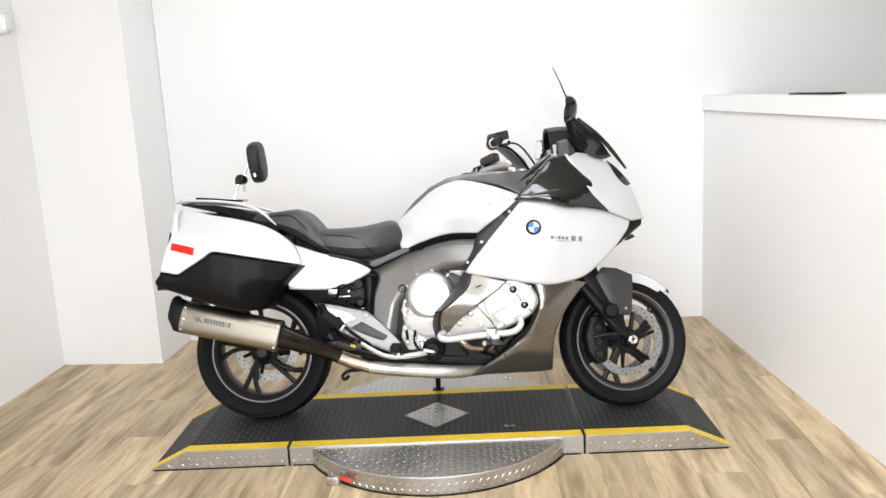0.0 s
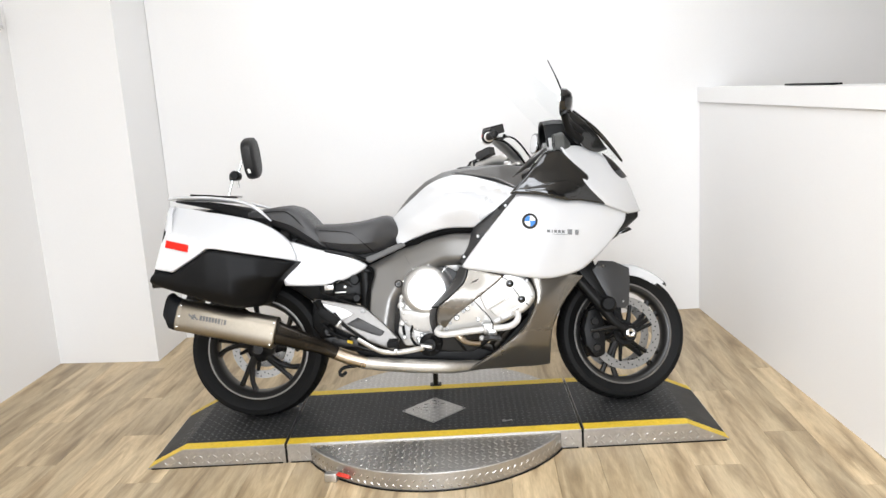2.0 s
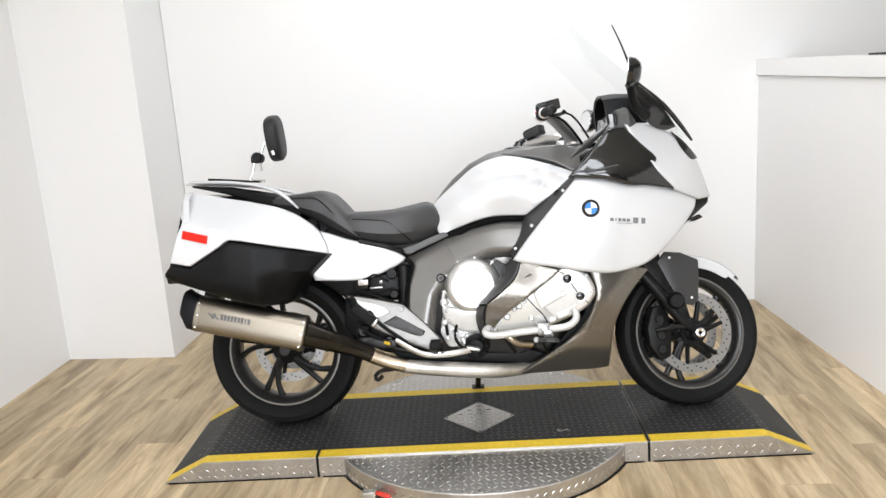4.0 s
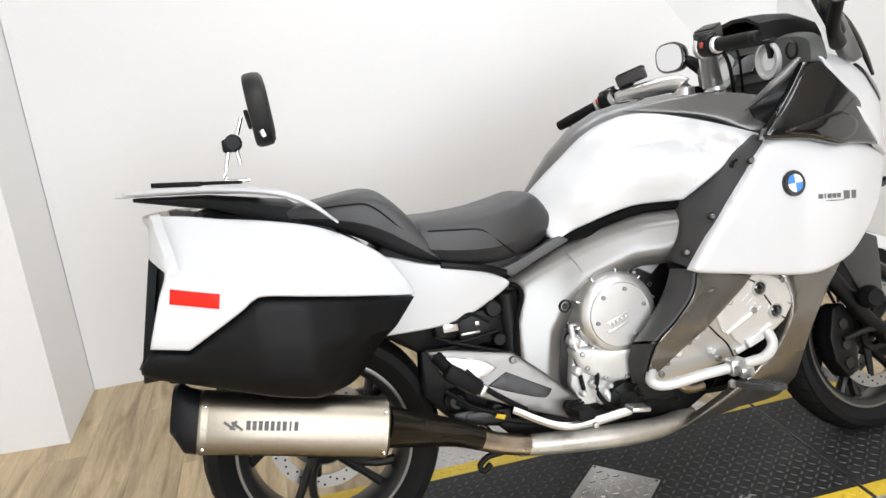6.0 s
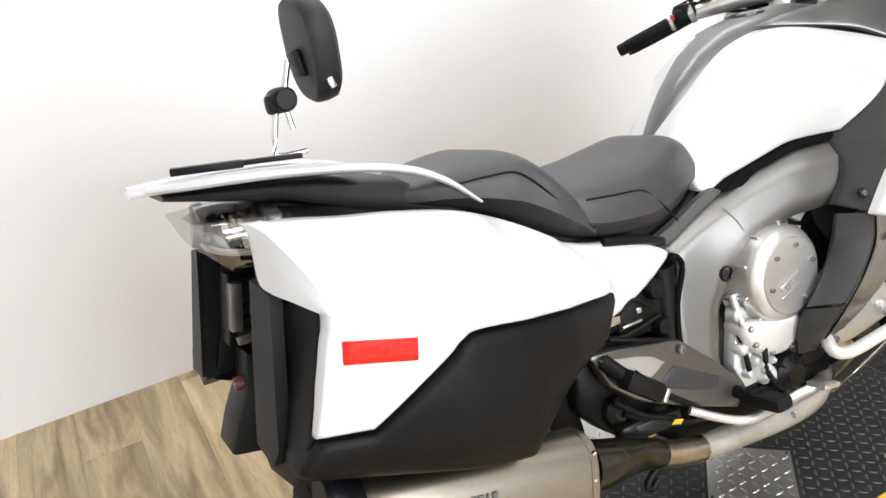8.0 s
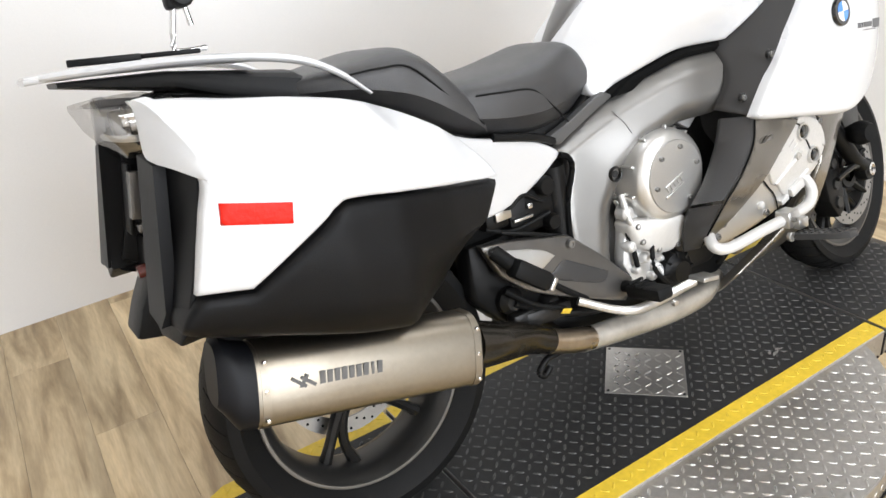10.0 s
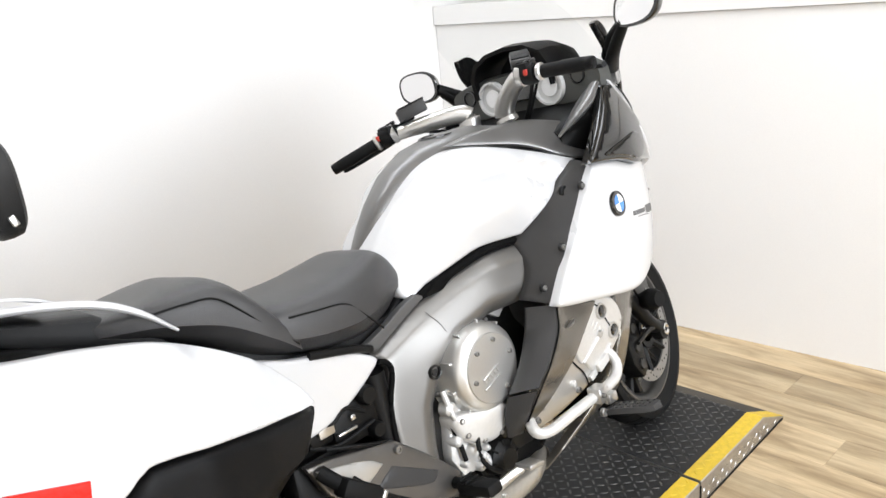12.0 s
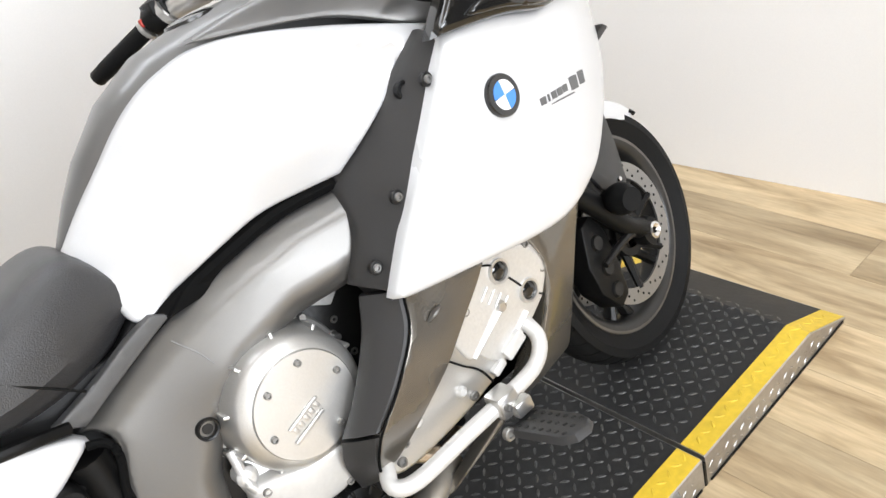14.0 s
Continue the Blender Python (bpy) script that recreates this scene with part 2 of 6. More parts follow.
def lathe(bm, profile, c=(0, 0, 0), n=40, m=None):
    """Profile rows (radius, y) turned round the y axis."""
    M = Matrix.Translation(c) @ (m if m is not None else Matrix())
    rings = []
    for k in range(n):
        t = 2 * math.pi * k / n
        rings.append([M @ Vector((r * math.cos(t), y, r * math.sin(t))) for r, y in profile])
    vr = [[bm.verts.new(p) for p in ring] for ring in rings]
    for k in range(n):
        a, b = vr[k], vr[(k + 1) % n]
        for i in range(len(profile) - 1):
            bm.faces.new((a[i], a[i + 1], b[i + 1], b[i]))
    bmesh.ops.remove_doubles(bm, verts=bm.verts[:], dist=1e-5)
    return bm


def prism(bm, outline, y0, y1, bevel=0.0):
    a = [bm.verts.new((x, y0, z)) for x, z in outline]
    b = [bm.verts.new((x, y1, z)) for x, z in outline]
    fs = [bm.faces.new(a), bm.faces.new(b[::-1])]
    n = len(a)
    for i in range(n):
        fs.append(bm.faces.new((a[i], b[i], b[(i + 1) % n], a[(i + 1) % n])))
    bmesh.ops.recalc_face_normals(bm, faces=fs)
    if bevel:
        es = list({e for f in fs for e in f.edges})
        bmesh.ops.bevel(bm, geom=es, offset=bevel, segments=2, profile=0.5, affect="EDGES")
    return bm


def field(*ctrl, soft=2e-4):
    """A smooth surface y(x, z) through control rows (x, z, y)."""
    C = np.array(ctrl, float)
    n = len(C)

    def phi(d2):
        return 0.5 * d2 * np.log(d2 + 1e-9)

    d2 = ((C[:, None, :2] - C[None, :, :2]) ** 2).sum(-1)
    A = np.zeros((n + 3, n + 3))
    A[:n, :n] = phi(d2) + soft * np.eye(n)
    A[:n, n], A[:n, n + 1:n + 3] = 1, C[:, :2]
    A[n, :n], A[n + 1:n + 3, :n] = 1, C[:, :2].T
    w = np.linalg.solve(A, np.r_[C[:, 2], 0, 0, 0])

    def f(q):
        q = np.atleast_2d(q)
        d = ((q[:, None] - C[None, :, :2]) ** 2).sum(-1)
        return phi(d) @ w[:n] + w[n] + q @ w[n + 1:n + 3]
    return f


def smooth_outline(pts, res=0.02):
    """Rows (x, z) or (x, z, 1); a third number keeps the corner sharp."""
    n = len(pts)
    corner = [i for i in range(n) if len(pts[i]) > 2]
    flat = [p[:2] for p in pts]
    out = []
    if not corner:
        out = catmull(flat, 6, True)
    else:
        for a, b in zip(corner, corner[1:] + [corner[0] + n]):
            run = [flat[i % n] for i in range(a, b + 1)]
            out += catmull(run, 6)[:-1] if len(run) > 2 else [np.array(run[0], float)]
    dense = []
    for p, q in zip(out, out[1:] + out[:1]):
        k = max(1, int(np.ceil(np.linalg.norm(q - p) / res)))
        dense += [p + (q - p) * j / k for j in range(k)]
    keep = []
    for p in dense:
        if not keep or np.linalg.norm(p - keep[-1]) > res * 0.25:
            keep.append(p)
    return np.array(keep)


def seg_dist(q, poly):
    a, b = poly, np.roll(poly, -1, 0)
    d = b - a
    t = np.clip(((q[:, None] - a) * d).sum(-1) / ((d * d).sum(-1) + 1e-12), 0, 1)
    return np.sqrt((((a + t[..., None] * d) - q[:, None]) ** 2).sum(-1)).min(1)


def inside(q, poly):
    x, z = q[:, :1], q[:, 1:]
    a, b = poly, np.roll(poly, -1, 0)
    cond = (a[:, 1] > z) != (b[:, 1] > z)
    xi = (b[:, 0] - a[:, 0]) * (z - a[:, 1]) / (b[:, 1] - a[:, 1] + 1e-12) + a[:, 0]
    return (cond & (x < xi)).sum(1) % 2 == 1


def shell(outline, yf, thick=0.02, edge=0.01, res=0.02, side=1, inset=0.0):
    """A panel over an outline in x and z, bulged to y = yf, with rolled edges and a thickness towards the middle of the machine."""
    poly = smooth_outline(outline, res)
    if inset:
        tg = np.roll(poly, -1, 0) - np.roll(poly, 1, 0)
        nn = np.c_[-tg[:, 1], tg[:, 0]] / (np.linalg.norm(tg, axis=1)[:, None] + 1e-9)
        area = 0.5 * np.sum(poly[:, 0] * np.roll(poly[:, 1], -1) - np.roll(poly[:, 0], -1) * poly[:, 1])
        q = poly + nn * inset * np.sign(area)
        poly = q[seg_dist(q, poly) > inset * 0.97]
    lo, hi = poly.min(0), poly.max(0)
    gx, gz = np.meshgrid(np.arange(lo[0], hi[0], res), np.arange(lo[1], hi[1], res))
    g = np.c_[gx.ravel(), gz.ravel()]
    g[:, 0] += np.where(((g[:, 1] - lo[1]) / res).round().astype(int) % 2 == 1, res / 2, 0)
    g = g[inside(g, poly)]
    g = g[seg_dist(g, poly) > edge * 1.3]
    extra = []
    tang = np.roll(poly, -1, 0) - np.roll(poly, 1, 0)
    nrm = np.c_[-tang[:, 1], tang[:, 0]] / (np.linalg.norm(tang, axis=1)[:, None] + 1e-9)
    for f in (0.15, 0.5, 1.0):
        for sgn in (1, -1):
            q = poly + sgn * nrm * edge * f
            ok = inside(q, poly) & (seg_dist(q, poly) > edge * f * 0.9)
            extra.append(q[ok])
    allp = np.vstack([poly] + extra + [g])
    nb = len(poly)
    vs, es, fs, ov, oe, of = delaunay_2d_cdt([Vector(p) for p in allp], [], [list(range(nb))], 1, 1e-5)
    q = np.array([tuple(v) for v in vs])
    d = seg_dist(q, poly)
    e = np.clip(edge - d, 0, edge)
    yo = yf(q) + edge - np.sqrt(np.maximum(edge ** 2 - e ** 2, 0))
    yb = yf(q) + thick
    bm = bmesh.new()
    A = [bm.verts.new((x, side * y, z)) for (x, z), y in zip(q, yo)]
    B = [bm.verts.new((x, side * y, z)) for (x, z), y in zip(q, yb)]
    count = {}
    for f in fs:
        bm.faces.new([A[i] for i in f])
        bm.faces.new([B[i] for i in reversed(f)])
        for i, j in zip(f, f[1:] + f[:1]):
            count.setdefault((min(i, j), max(i, j)), []).append((i, j))
    for k, uses in count.items():
        if len(uses) == 1:
            i, j = uses[0]
            bm.faces.new((A[j], A[i], B[i], B[j]))
    return bm


def ring_section(x, b, z0, z1, n=24, p=0.6, y0=0.0):
    """A soft-cornered section across the machine at x, from z0 to z1, of half width b."""
    out = []
    for t in np.linspace(0, 2 * math.pi, n, endpoint=False):
        c, s = math.cos(t), math.sin(t)
        out.append((x, y0 + b * math.copysign(abs(c) ** p, c), (z0 + z1) / 2 + (z1 - z0) / 2 * math.copysign(abs(s) ** p, s)))
    return out


def thing(name, m, label, category, group="", kind=""):
    ob = new(name)
    ob.matrix_world = m
    return tagged(ob, label, category, group, kind)


# ---- the room ----
def slab(name, corners, z0, z1, material, label, category):
    bm = bmesh.new()
    a = [bm.verts.new((x, y, z0)) for x, y in corners]
    b = [bm.verts.new((x, y, z1)) for x, y in corners]
    bm.faces.new(a[::-1])
    bm.faces.new(b)
    for i in range(len(a)):
        j = (i + 1) % len(a)
        bm.faces.new((a[i], a[j], b[j], b[i]))
    return tagged(part(name, bm, material, smooth=False), label, category, kind="structure")


H = 3.0
slab("wall_back", [(-1.442, 5.11), (6.2, 5.465), (6.2, 5.635), (-1.442, 5.3)], -0.05, H, WALL, "smooth white painted back wall of the photo bay", "wall")
slab("wall_left_return", [(-2.07, 4.69), (-1.445, 4.655), (-1.445, 5.3), (-2.07, 5.3)], -0.05, H, WALL, "white painted wall return jutting out beside the back wall", "wall")
slab("wall_left", [(-2.22, -2.6), (-2.07, -2.6), (-2.07, 5.3), (-2.22, 5.3)], -0.05, H, WALL, "white painted side wall with a small wall sensor", "wall")
# assumed walls, unseen: grey chosen to darken reflections and cut bounce light
UNSEENGREY = mat("unseen_wall_grey", (0.2, 0.195, 0.19), 0.7, vary=0.05)
slab("wall_front", [(-2.22, -2.75), (6.2, -2.75), (6.2, -2.6), (-2.22, -2.6)], -0.05, H, UNSEENGREY, "assumed grey wall behind, unseen, added to darken reflections", "wall")
slab("wall_far_right", [(6.05, -2.6), (6.2, -2.6), (6.2, 5.46), (6.05, 5.455)], -0.05, H, UNSEENGREY, "assumed grey wall beyond the low partition, unseen, added to darken reflections", "wall")
# near end assumed: stops short so reflections meet the darker space
slab("partition_wall", [(2.097, 2.1), (2.217, 2.1), (2.02, 5.267), (1.9, 5.262)], -0.05, 1.318, WALL, "white painted half-height partition wall", "wall")
slab("partition_cap", [(2.082, 2.085), (2.255, 2.085), (2.058, 5.267), (1.885, 5.26)], 1.321, 1.408, WALL, "white boxed cap along the top of the partition", "trim")
slab("ceiling", [(-2.22, -2.75), (6.2, -2.75), (6.2, 5.72), (-2.22, 5.72)], H, H + 0.1, CEIL, "plain white ceiling", "ceiling")
sub = slab("floor", [(-2.22, -2.75), (6.2, -2.75), (6.2, 5.72), (-2.22, 5.72)], -0.1, -0.006, mat("floor_backing", (0.1, 0.075, 0.05), 0.8), "light oak-look vinyl plank floor", "floor")

bm = bmesh.new()
box(bm, (2.06, 3.98, 1.4135), (0.05, 0.46, 0.008), 0.002, Matrix.Rotation(radians(3.4), 4, "Z"))
tagged(part("edging_strip", bm, BLACK), "thin black strip lying on the partition cap", "strip")

# wall sensor in the left corner
sensor = thing("wall_sensor", pose(-2.045, 4.55, 2.0), "small white domed motion sensor on the wall", "sensor")
bm = bmesh.new()
skin(bm, [ring_section(x, b, -h, h, 16, 0.55) for x, b, h in ((-0.025, 0.034, 0.055), (0.01, 0.034, 0.055), (0.022, 0.026, 0.046))])
part("housing", bm, ENAMEL, sensor)
bm = bmesh.new()
skin(bm, [ring_section(x, b, -0.034 - h, -0.03 + h * 0.4, 16, 0.8) for x, b, h in ((0.018, 0.022, 0.014), (0.03, 0.018, 0.012), (0.036, 0.008, 0.005))])
part("lens", bm, DIAL, sensor, "grey lens window")

# ---- turntable platform ----
TOP = 0.082
table = thing("motorcycle_turntable", pose(0.2836, 3.573, 0, 0, 0, 2.0), "low diamond-plate motorcycle turntable with black deck and yellow edges", "turntable")
HW = 0.295
KR, KF, TR, TF, JR, JF = -1.056, 1.047, -1.212, 1.217, -0.624, 0.611


def deck_z(x):
    if x < KR:
        return 0.006 + (TOP - 0.006) * (x - TR) / (KR - TR)
    if x > KF:
        return 0.006 + (TOP - 0.006) * (TF - x) / (TF - KF)
    return TOP


def deck(name, xs, label):
    bm = bmesh.new()
    rows = []
    for x in xs:
        z = deck_z(x)
        rows.append([(x, -HW, 0.001), (x, -HW, z - 0.003), (x, -HW + 0.004, z), (x, HW - 0.004, z), (x, HW, z - 0.003), (x, HW, 0.001)])
    skin(bm, rows)
    return part(name, bm, PLATE, table, label, smooth=False)


panels = [deck("deck_panel", (TR, KR, JR - 0.005), "sloping end panel"), deck("deck_panel", (JR + 0.005, JF - 0.005), "flat middle panel"), deck("deck_panel", (JF + 0.005, KF, TF), "sloping end panel")]
SPANS = [(TR + 0.004, JR - 0.007), (JR + 0.007, JF - 0.007), (JF + 0.007, TF - 0.004)]
YW = 0.056


def paint(name, xa, xb, ya, yb, material, parent, lift):
    xs = [xa] + [k for k in (KR, KF) if xa < k < xb] + [xb]
    bm = bmesh.new()
    rows = [[(x, ya, deck_z(x)), (x, ya, deck_z(x) + lift), (x, yb, deck_z(x) + lift), (x, yb, deck_z(x))] for x in xs]
    skin(bm, rows)
    return part(name, bm, material, parent, smooth=False)


def lug(verts, faces, x, y, z, ang, L=0.0125, w=0.0034, h=0.0017, slope=0.0):
    c, s = math.cos(ang), math.sin(ang)
    k = len(verts)
    for u, v, t in ((-L, 0, 0), (-L * 0.4, -w, 0), (L * 0.4, -w, 0), (L, 0, 0), (L * 0.4, w, 0), (-L * 0.4, w, 0), (-L * 0.55, 0, h), (-L * 0.25, -w * 0.4, h), (L * 0.25, -w * 0.4, h), (L * 0.55, 0, h), (L * 0.25, w * 0.4, h), (-L * 0.25, w * 0.4, h)):
        dx = u * c - v * s
        verts.append((x + dx, y + u * s + v * c, z + t + slope * dx))
    for i in range(6):
        j = (i + 1) % 6
        faces.append((k + i, k + j, k + 6 + j, k + 6 + i))
    faces.append(tuple(k + 6 + i for i in range(6)))


def treads(name, where, material, parent, pitch=0.0265, x0=-1.25, x1=1.25, y0=-0.7, y1=0.7, zf=None, lift=0.0):
    verts, faces = [], []
    nx, ny = int((x1 - x0) / pitch), int((y1 - y0) / pitch)
    for i in range(nx):
        for j in range(ny):
            x, y = x0 + (i + 0.5) * pitch, y0 + (j + 0.5) * pitch
            if where(x, y):
                z = zf(x, y)
                slope = (zf(x + 0.002, y) - zf(x - 0.002, y)) / 0.004
                lug(verts, faces, x, y, z + lift, radians(45 if (i + j) % 2 else -45), slope=slope)
    me = bpy.data.meshes.new(name)
    me.from_pydata(verts, [], faces)
    me.materials.append(material)
    ob = new(name, me)
    ob.parent = parent
    return tagged(ob, kind="stuff")


for k, (xa, xb) in enumerate(SPANS):
    p = panels[k]
    paint("black_coat", xa, xb, -HW + YW, HW - YW, DECK, p, 0.0012)
    paint("edge_stripe", xa, xb, -HW + 0.002, -HW + YW, YELLOW, p, 0.0014)["label"] = "worn yellow safety stripe"
    paint("edge_stripe", xa, xb, HW - YW, HW - 0.002, YELLOW, p, 0.0014)["label"] = "worn yellow safety stripe"
    treads("tread_pattern", lambda x, y: xa + 0.012 < x < xb - 0.012 and abs(y) < HW - YW - 0.01 and KR - 0.07 < x < KF + 0.03 and abs(x + 0.01) + abs(y + 0.016) > 0.155, TREAD, p, zf=lambda x, y: deck_z(x), lift=0.001)
    treads("tread_pattern", lambda x, y: xa + 0.012 < x < xb - 0.012 and HW - YW + 0.008 < abs(y) < HW - 0.008, YELLOW, p, zf=lambda x, y: deck_z(x), lift=0.0012)

# raised lugs on the bare near and far faces of the deck
for k, (xa, xb) in enumerate(SPANS):
    verts, faces = [], []
    for i in range(int((xb - xa) / 0.03)):
        for j in range(2):
            x, zz = xa + 0.015 + i * 0.03, 0.018 + j * 0.026
            if zz + 0.012 > deck_z(x):
                continue
            base = len(verts)
            lug(verts, faces, x, zz, 0, radians(45 if (i + j) % 2 else -45), L=0.011)
            for side in range(base, len(verts)):
                u, v, w = verts[side]
                verts[side] = (u, -HW - w, v)
    me = bpy.data.meshes.new("side_lug")
    me.from_pydata(verts, [], faces)
    me.materials.append(PLATE)
    ob = new("side_lug", me)
    ob.parent = panels[k]
    tagged(ob, kind="stuff")

for xj in (JR, JF):
    bm = bmesh.new()
    box(bm, (xj, 0, 0.034), (0.0085, 2 * HW + 0.004, 0.066), 0.001)
    part("joint_strip", bm, BLACK, table, "black rubber joint strip")
bm = bmesh.new()
for xa, xb in SPANS:
    box(bm, ((xa + xb) / 2, 0, 0.0025), (xb - xa - 0.02, 2 * HW + 0.006, 0.005), 0)
part("rubber_foot", bm, BLACK, table, "black rubber skirt against the floor", smooth=False)

# round disc under the deck
RD, ZD = 0.6, 0.074
bm = bmesh.new()
lathe(bm, [(0.0, 0.001), (RD - 0.004, 0.001), (RD, 0.005), (RD, ZD - 0.003), (RD - 0.003, ZD), (0.0, ZD)], n=128, m=Matrix.Rotation(math.pi / 2, 4, "X"))
disc = part("turntable_disc", bm, PLATE, table, "bare aluminium round diamond plate", sharp=25)
treads("tread_pattern", lambda x, y: x * x + y * y < (RD - 0.012) ** 2 and abs(y) > HW + 0.012, PLATETOP, disc, zf=lambda x, y: ZD, lift=0.0)
verts, faces = [], []
for i in range(120):
    for j in range(2):
        a = 2 * math.pi * (i + 0.5 * j) / 120
        base = len(verts)
        lug(verts, faces, 0, 0.018 + j * 0.024, 0, radians(45 if j else -45), L=0.011)
        for q in range(base, len(verts)):
            u, v, w = verts[q]
            verts[q] = ((RD + w) * math.cos(a + u / RD), (RD + w) * math.sin(a + u / RD), v)
me = bpy.data.meshes.new("rim_lug")
me.from_pydata(verts, [], faces)
me.materials.append(PLATETOP)
ob = new("rim_lug", me)
ob.parent = disc
tagged(ob, kind="stuff")
bm = bmesh.new()
lathe(bm, [(RD - 0.02, 0.0005), (RD + 0.006, 0.0005), (RD + 0.006, 0.004), (RD - 0.02, 0.004)], n=96, m=Matrix.Rotation(math.pi / 2, 4, "X"))
part("disc_skirt", bm, BLACK, table, "black rubber ring at the floor")

# square access plate, set cornerwise in the deck
bm = bmesh.new()
box(bm, (0, 0, 0.0015), (0.203, 0.203, 0.003), 0.0008)
plate = part("access_plate", bm, PLATE, table, "square bare aluminium plate set cornerwise", smooth=False)
plate.matrix_local = pose(-0.01, -0.016, TOP + 0.0015, 0, 0, 45)
treads("tread_pattern", lambda x, y: abs(x) < 0.088 and abs(y) < 0.088, PLATETOP, plate, x0=-0.1, x1=0.1, y0=-0.1, y1=0.1, zf=lambda x, y: 0.003)
for sx in (-1, 1):
    for sy in (-1, 1):
        bm = bmesh.new()
        lathe(bm, [(0, 0.0052), (0.003, 0.005), (0.0042, 0.003)], n=12, m=Matrix.Rotation(math.pi / 2, 4, "X"), c=(0.093 * sx, 0.093 * sy, 0))
        part("screw", bm, DKMETAL, plate)

# locking handle on the disc's rim
bm = bmesh.new()
box(bm, (0, 0, 0.018), (0.05, 0.03, 0.036), 0.004)
tube(bm, [(0.0, 0.0, 0.03), (0.03, -0.012, 0.036), (0.05, -0.018, 0.036)], 0.006)
latch = part("toggle_latch", bm, ALU, table, "metal toggle latch with red grip")
latch.matrix_local = pose(-0.41, -0.475, 0, 0, 0, -8)
bm = bmesh.new()
tube(bm, [(0.028, -0.012, 0.035), (0.04, -0.016, 0.036), (0.075, -0.03, 0.034), (0.085, -0.034, 0.033)], [0.007, 0.0105, 0.0105, 0.006], squash=0.8)
part("grip", bm, REDRUB, latch, "red rubber grip")

# dark box low on the left side wall
wb = thing("wall_box", pose(-2.07, 3.74, 0.055), "dark grey box fixed low on the white side wall", "box")
bm = bmesh.new()
box(bm, (0.02, 0, 0.15), (0.04, 0.25, 0.3), 0.006)
part("housing", bm, DKGREY, wb)
bm = bmesh.new()
box(bm, (0.042, 0, 0.15), (0.006, 0.21, 0.26), 0.002)
part("cover", bm, BLACK, wb, "black front cover")

# pale scuffs on the black deck
for dx, dy, ang, ln in ((0, 0, 20, 0.018), (0.02, 0.006, -15, 0.012), (-0.012, 0.01, 50, 0.008)):
    bm = bmesh.new()
    tube(bm, [(-ln, 0, 0), (-ln * 0.3, 0.002, 0.0006), (ln * 0.4, -0.001, 0.0006), (ln, 0.001, 0)], [0.001, 0.004, 0.003, 0.001], n=6, squash=0.15)
    sc = part("scuff", bm, PLATE, table, "pale scuff mark")
    sc.matrix_local = pose(0.305 + dx, -0.178 + dy, TOP + 0.003, 0, 0, ang)

# ---- the motorcycle ----
LEANING, HEADING = -11.0, 2.0
bike = thing("motorcycle", pose(-0.49, 3.575, TOP + 0.001, LEANING, 0, HEADING), "white sport-touring motorcycle with panniers leaning on its side stand", "motorcycle")


def both(name, outline, yf, material, thick=0.02, edge=0.01, res=0.02, label=""):
    """A panel and its mirror image on the far side."""
    a = part(name, shell(outline, yf, thick, edge, res, 1), material, bike, label)
    part(name, shell(outline, yf, thick, edge, max(res, 0.03), -1), material, bike, label)
    return a


def bolt(c, r, parent, material=BOLT, d=0.006):
    bm = bmesh.new()
    lathe(bm, [(0, -d * 0.4), (r * 0.45, -d * 0.4), (r * 0.55, -d), (r * 0.85, -d), (r, -d * 0.7), (r, 0.004)], c=c, n=14)
    return part("bolt", bm, material, parent)


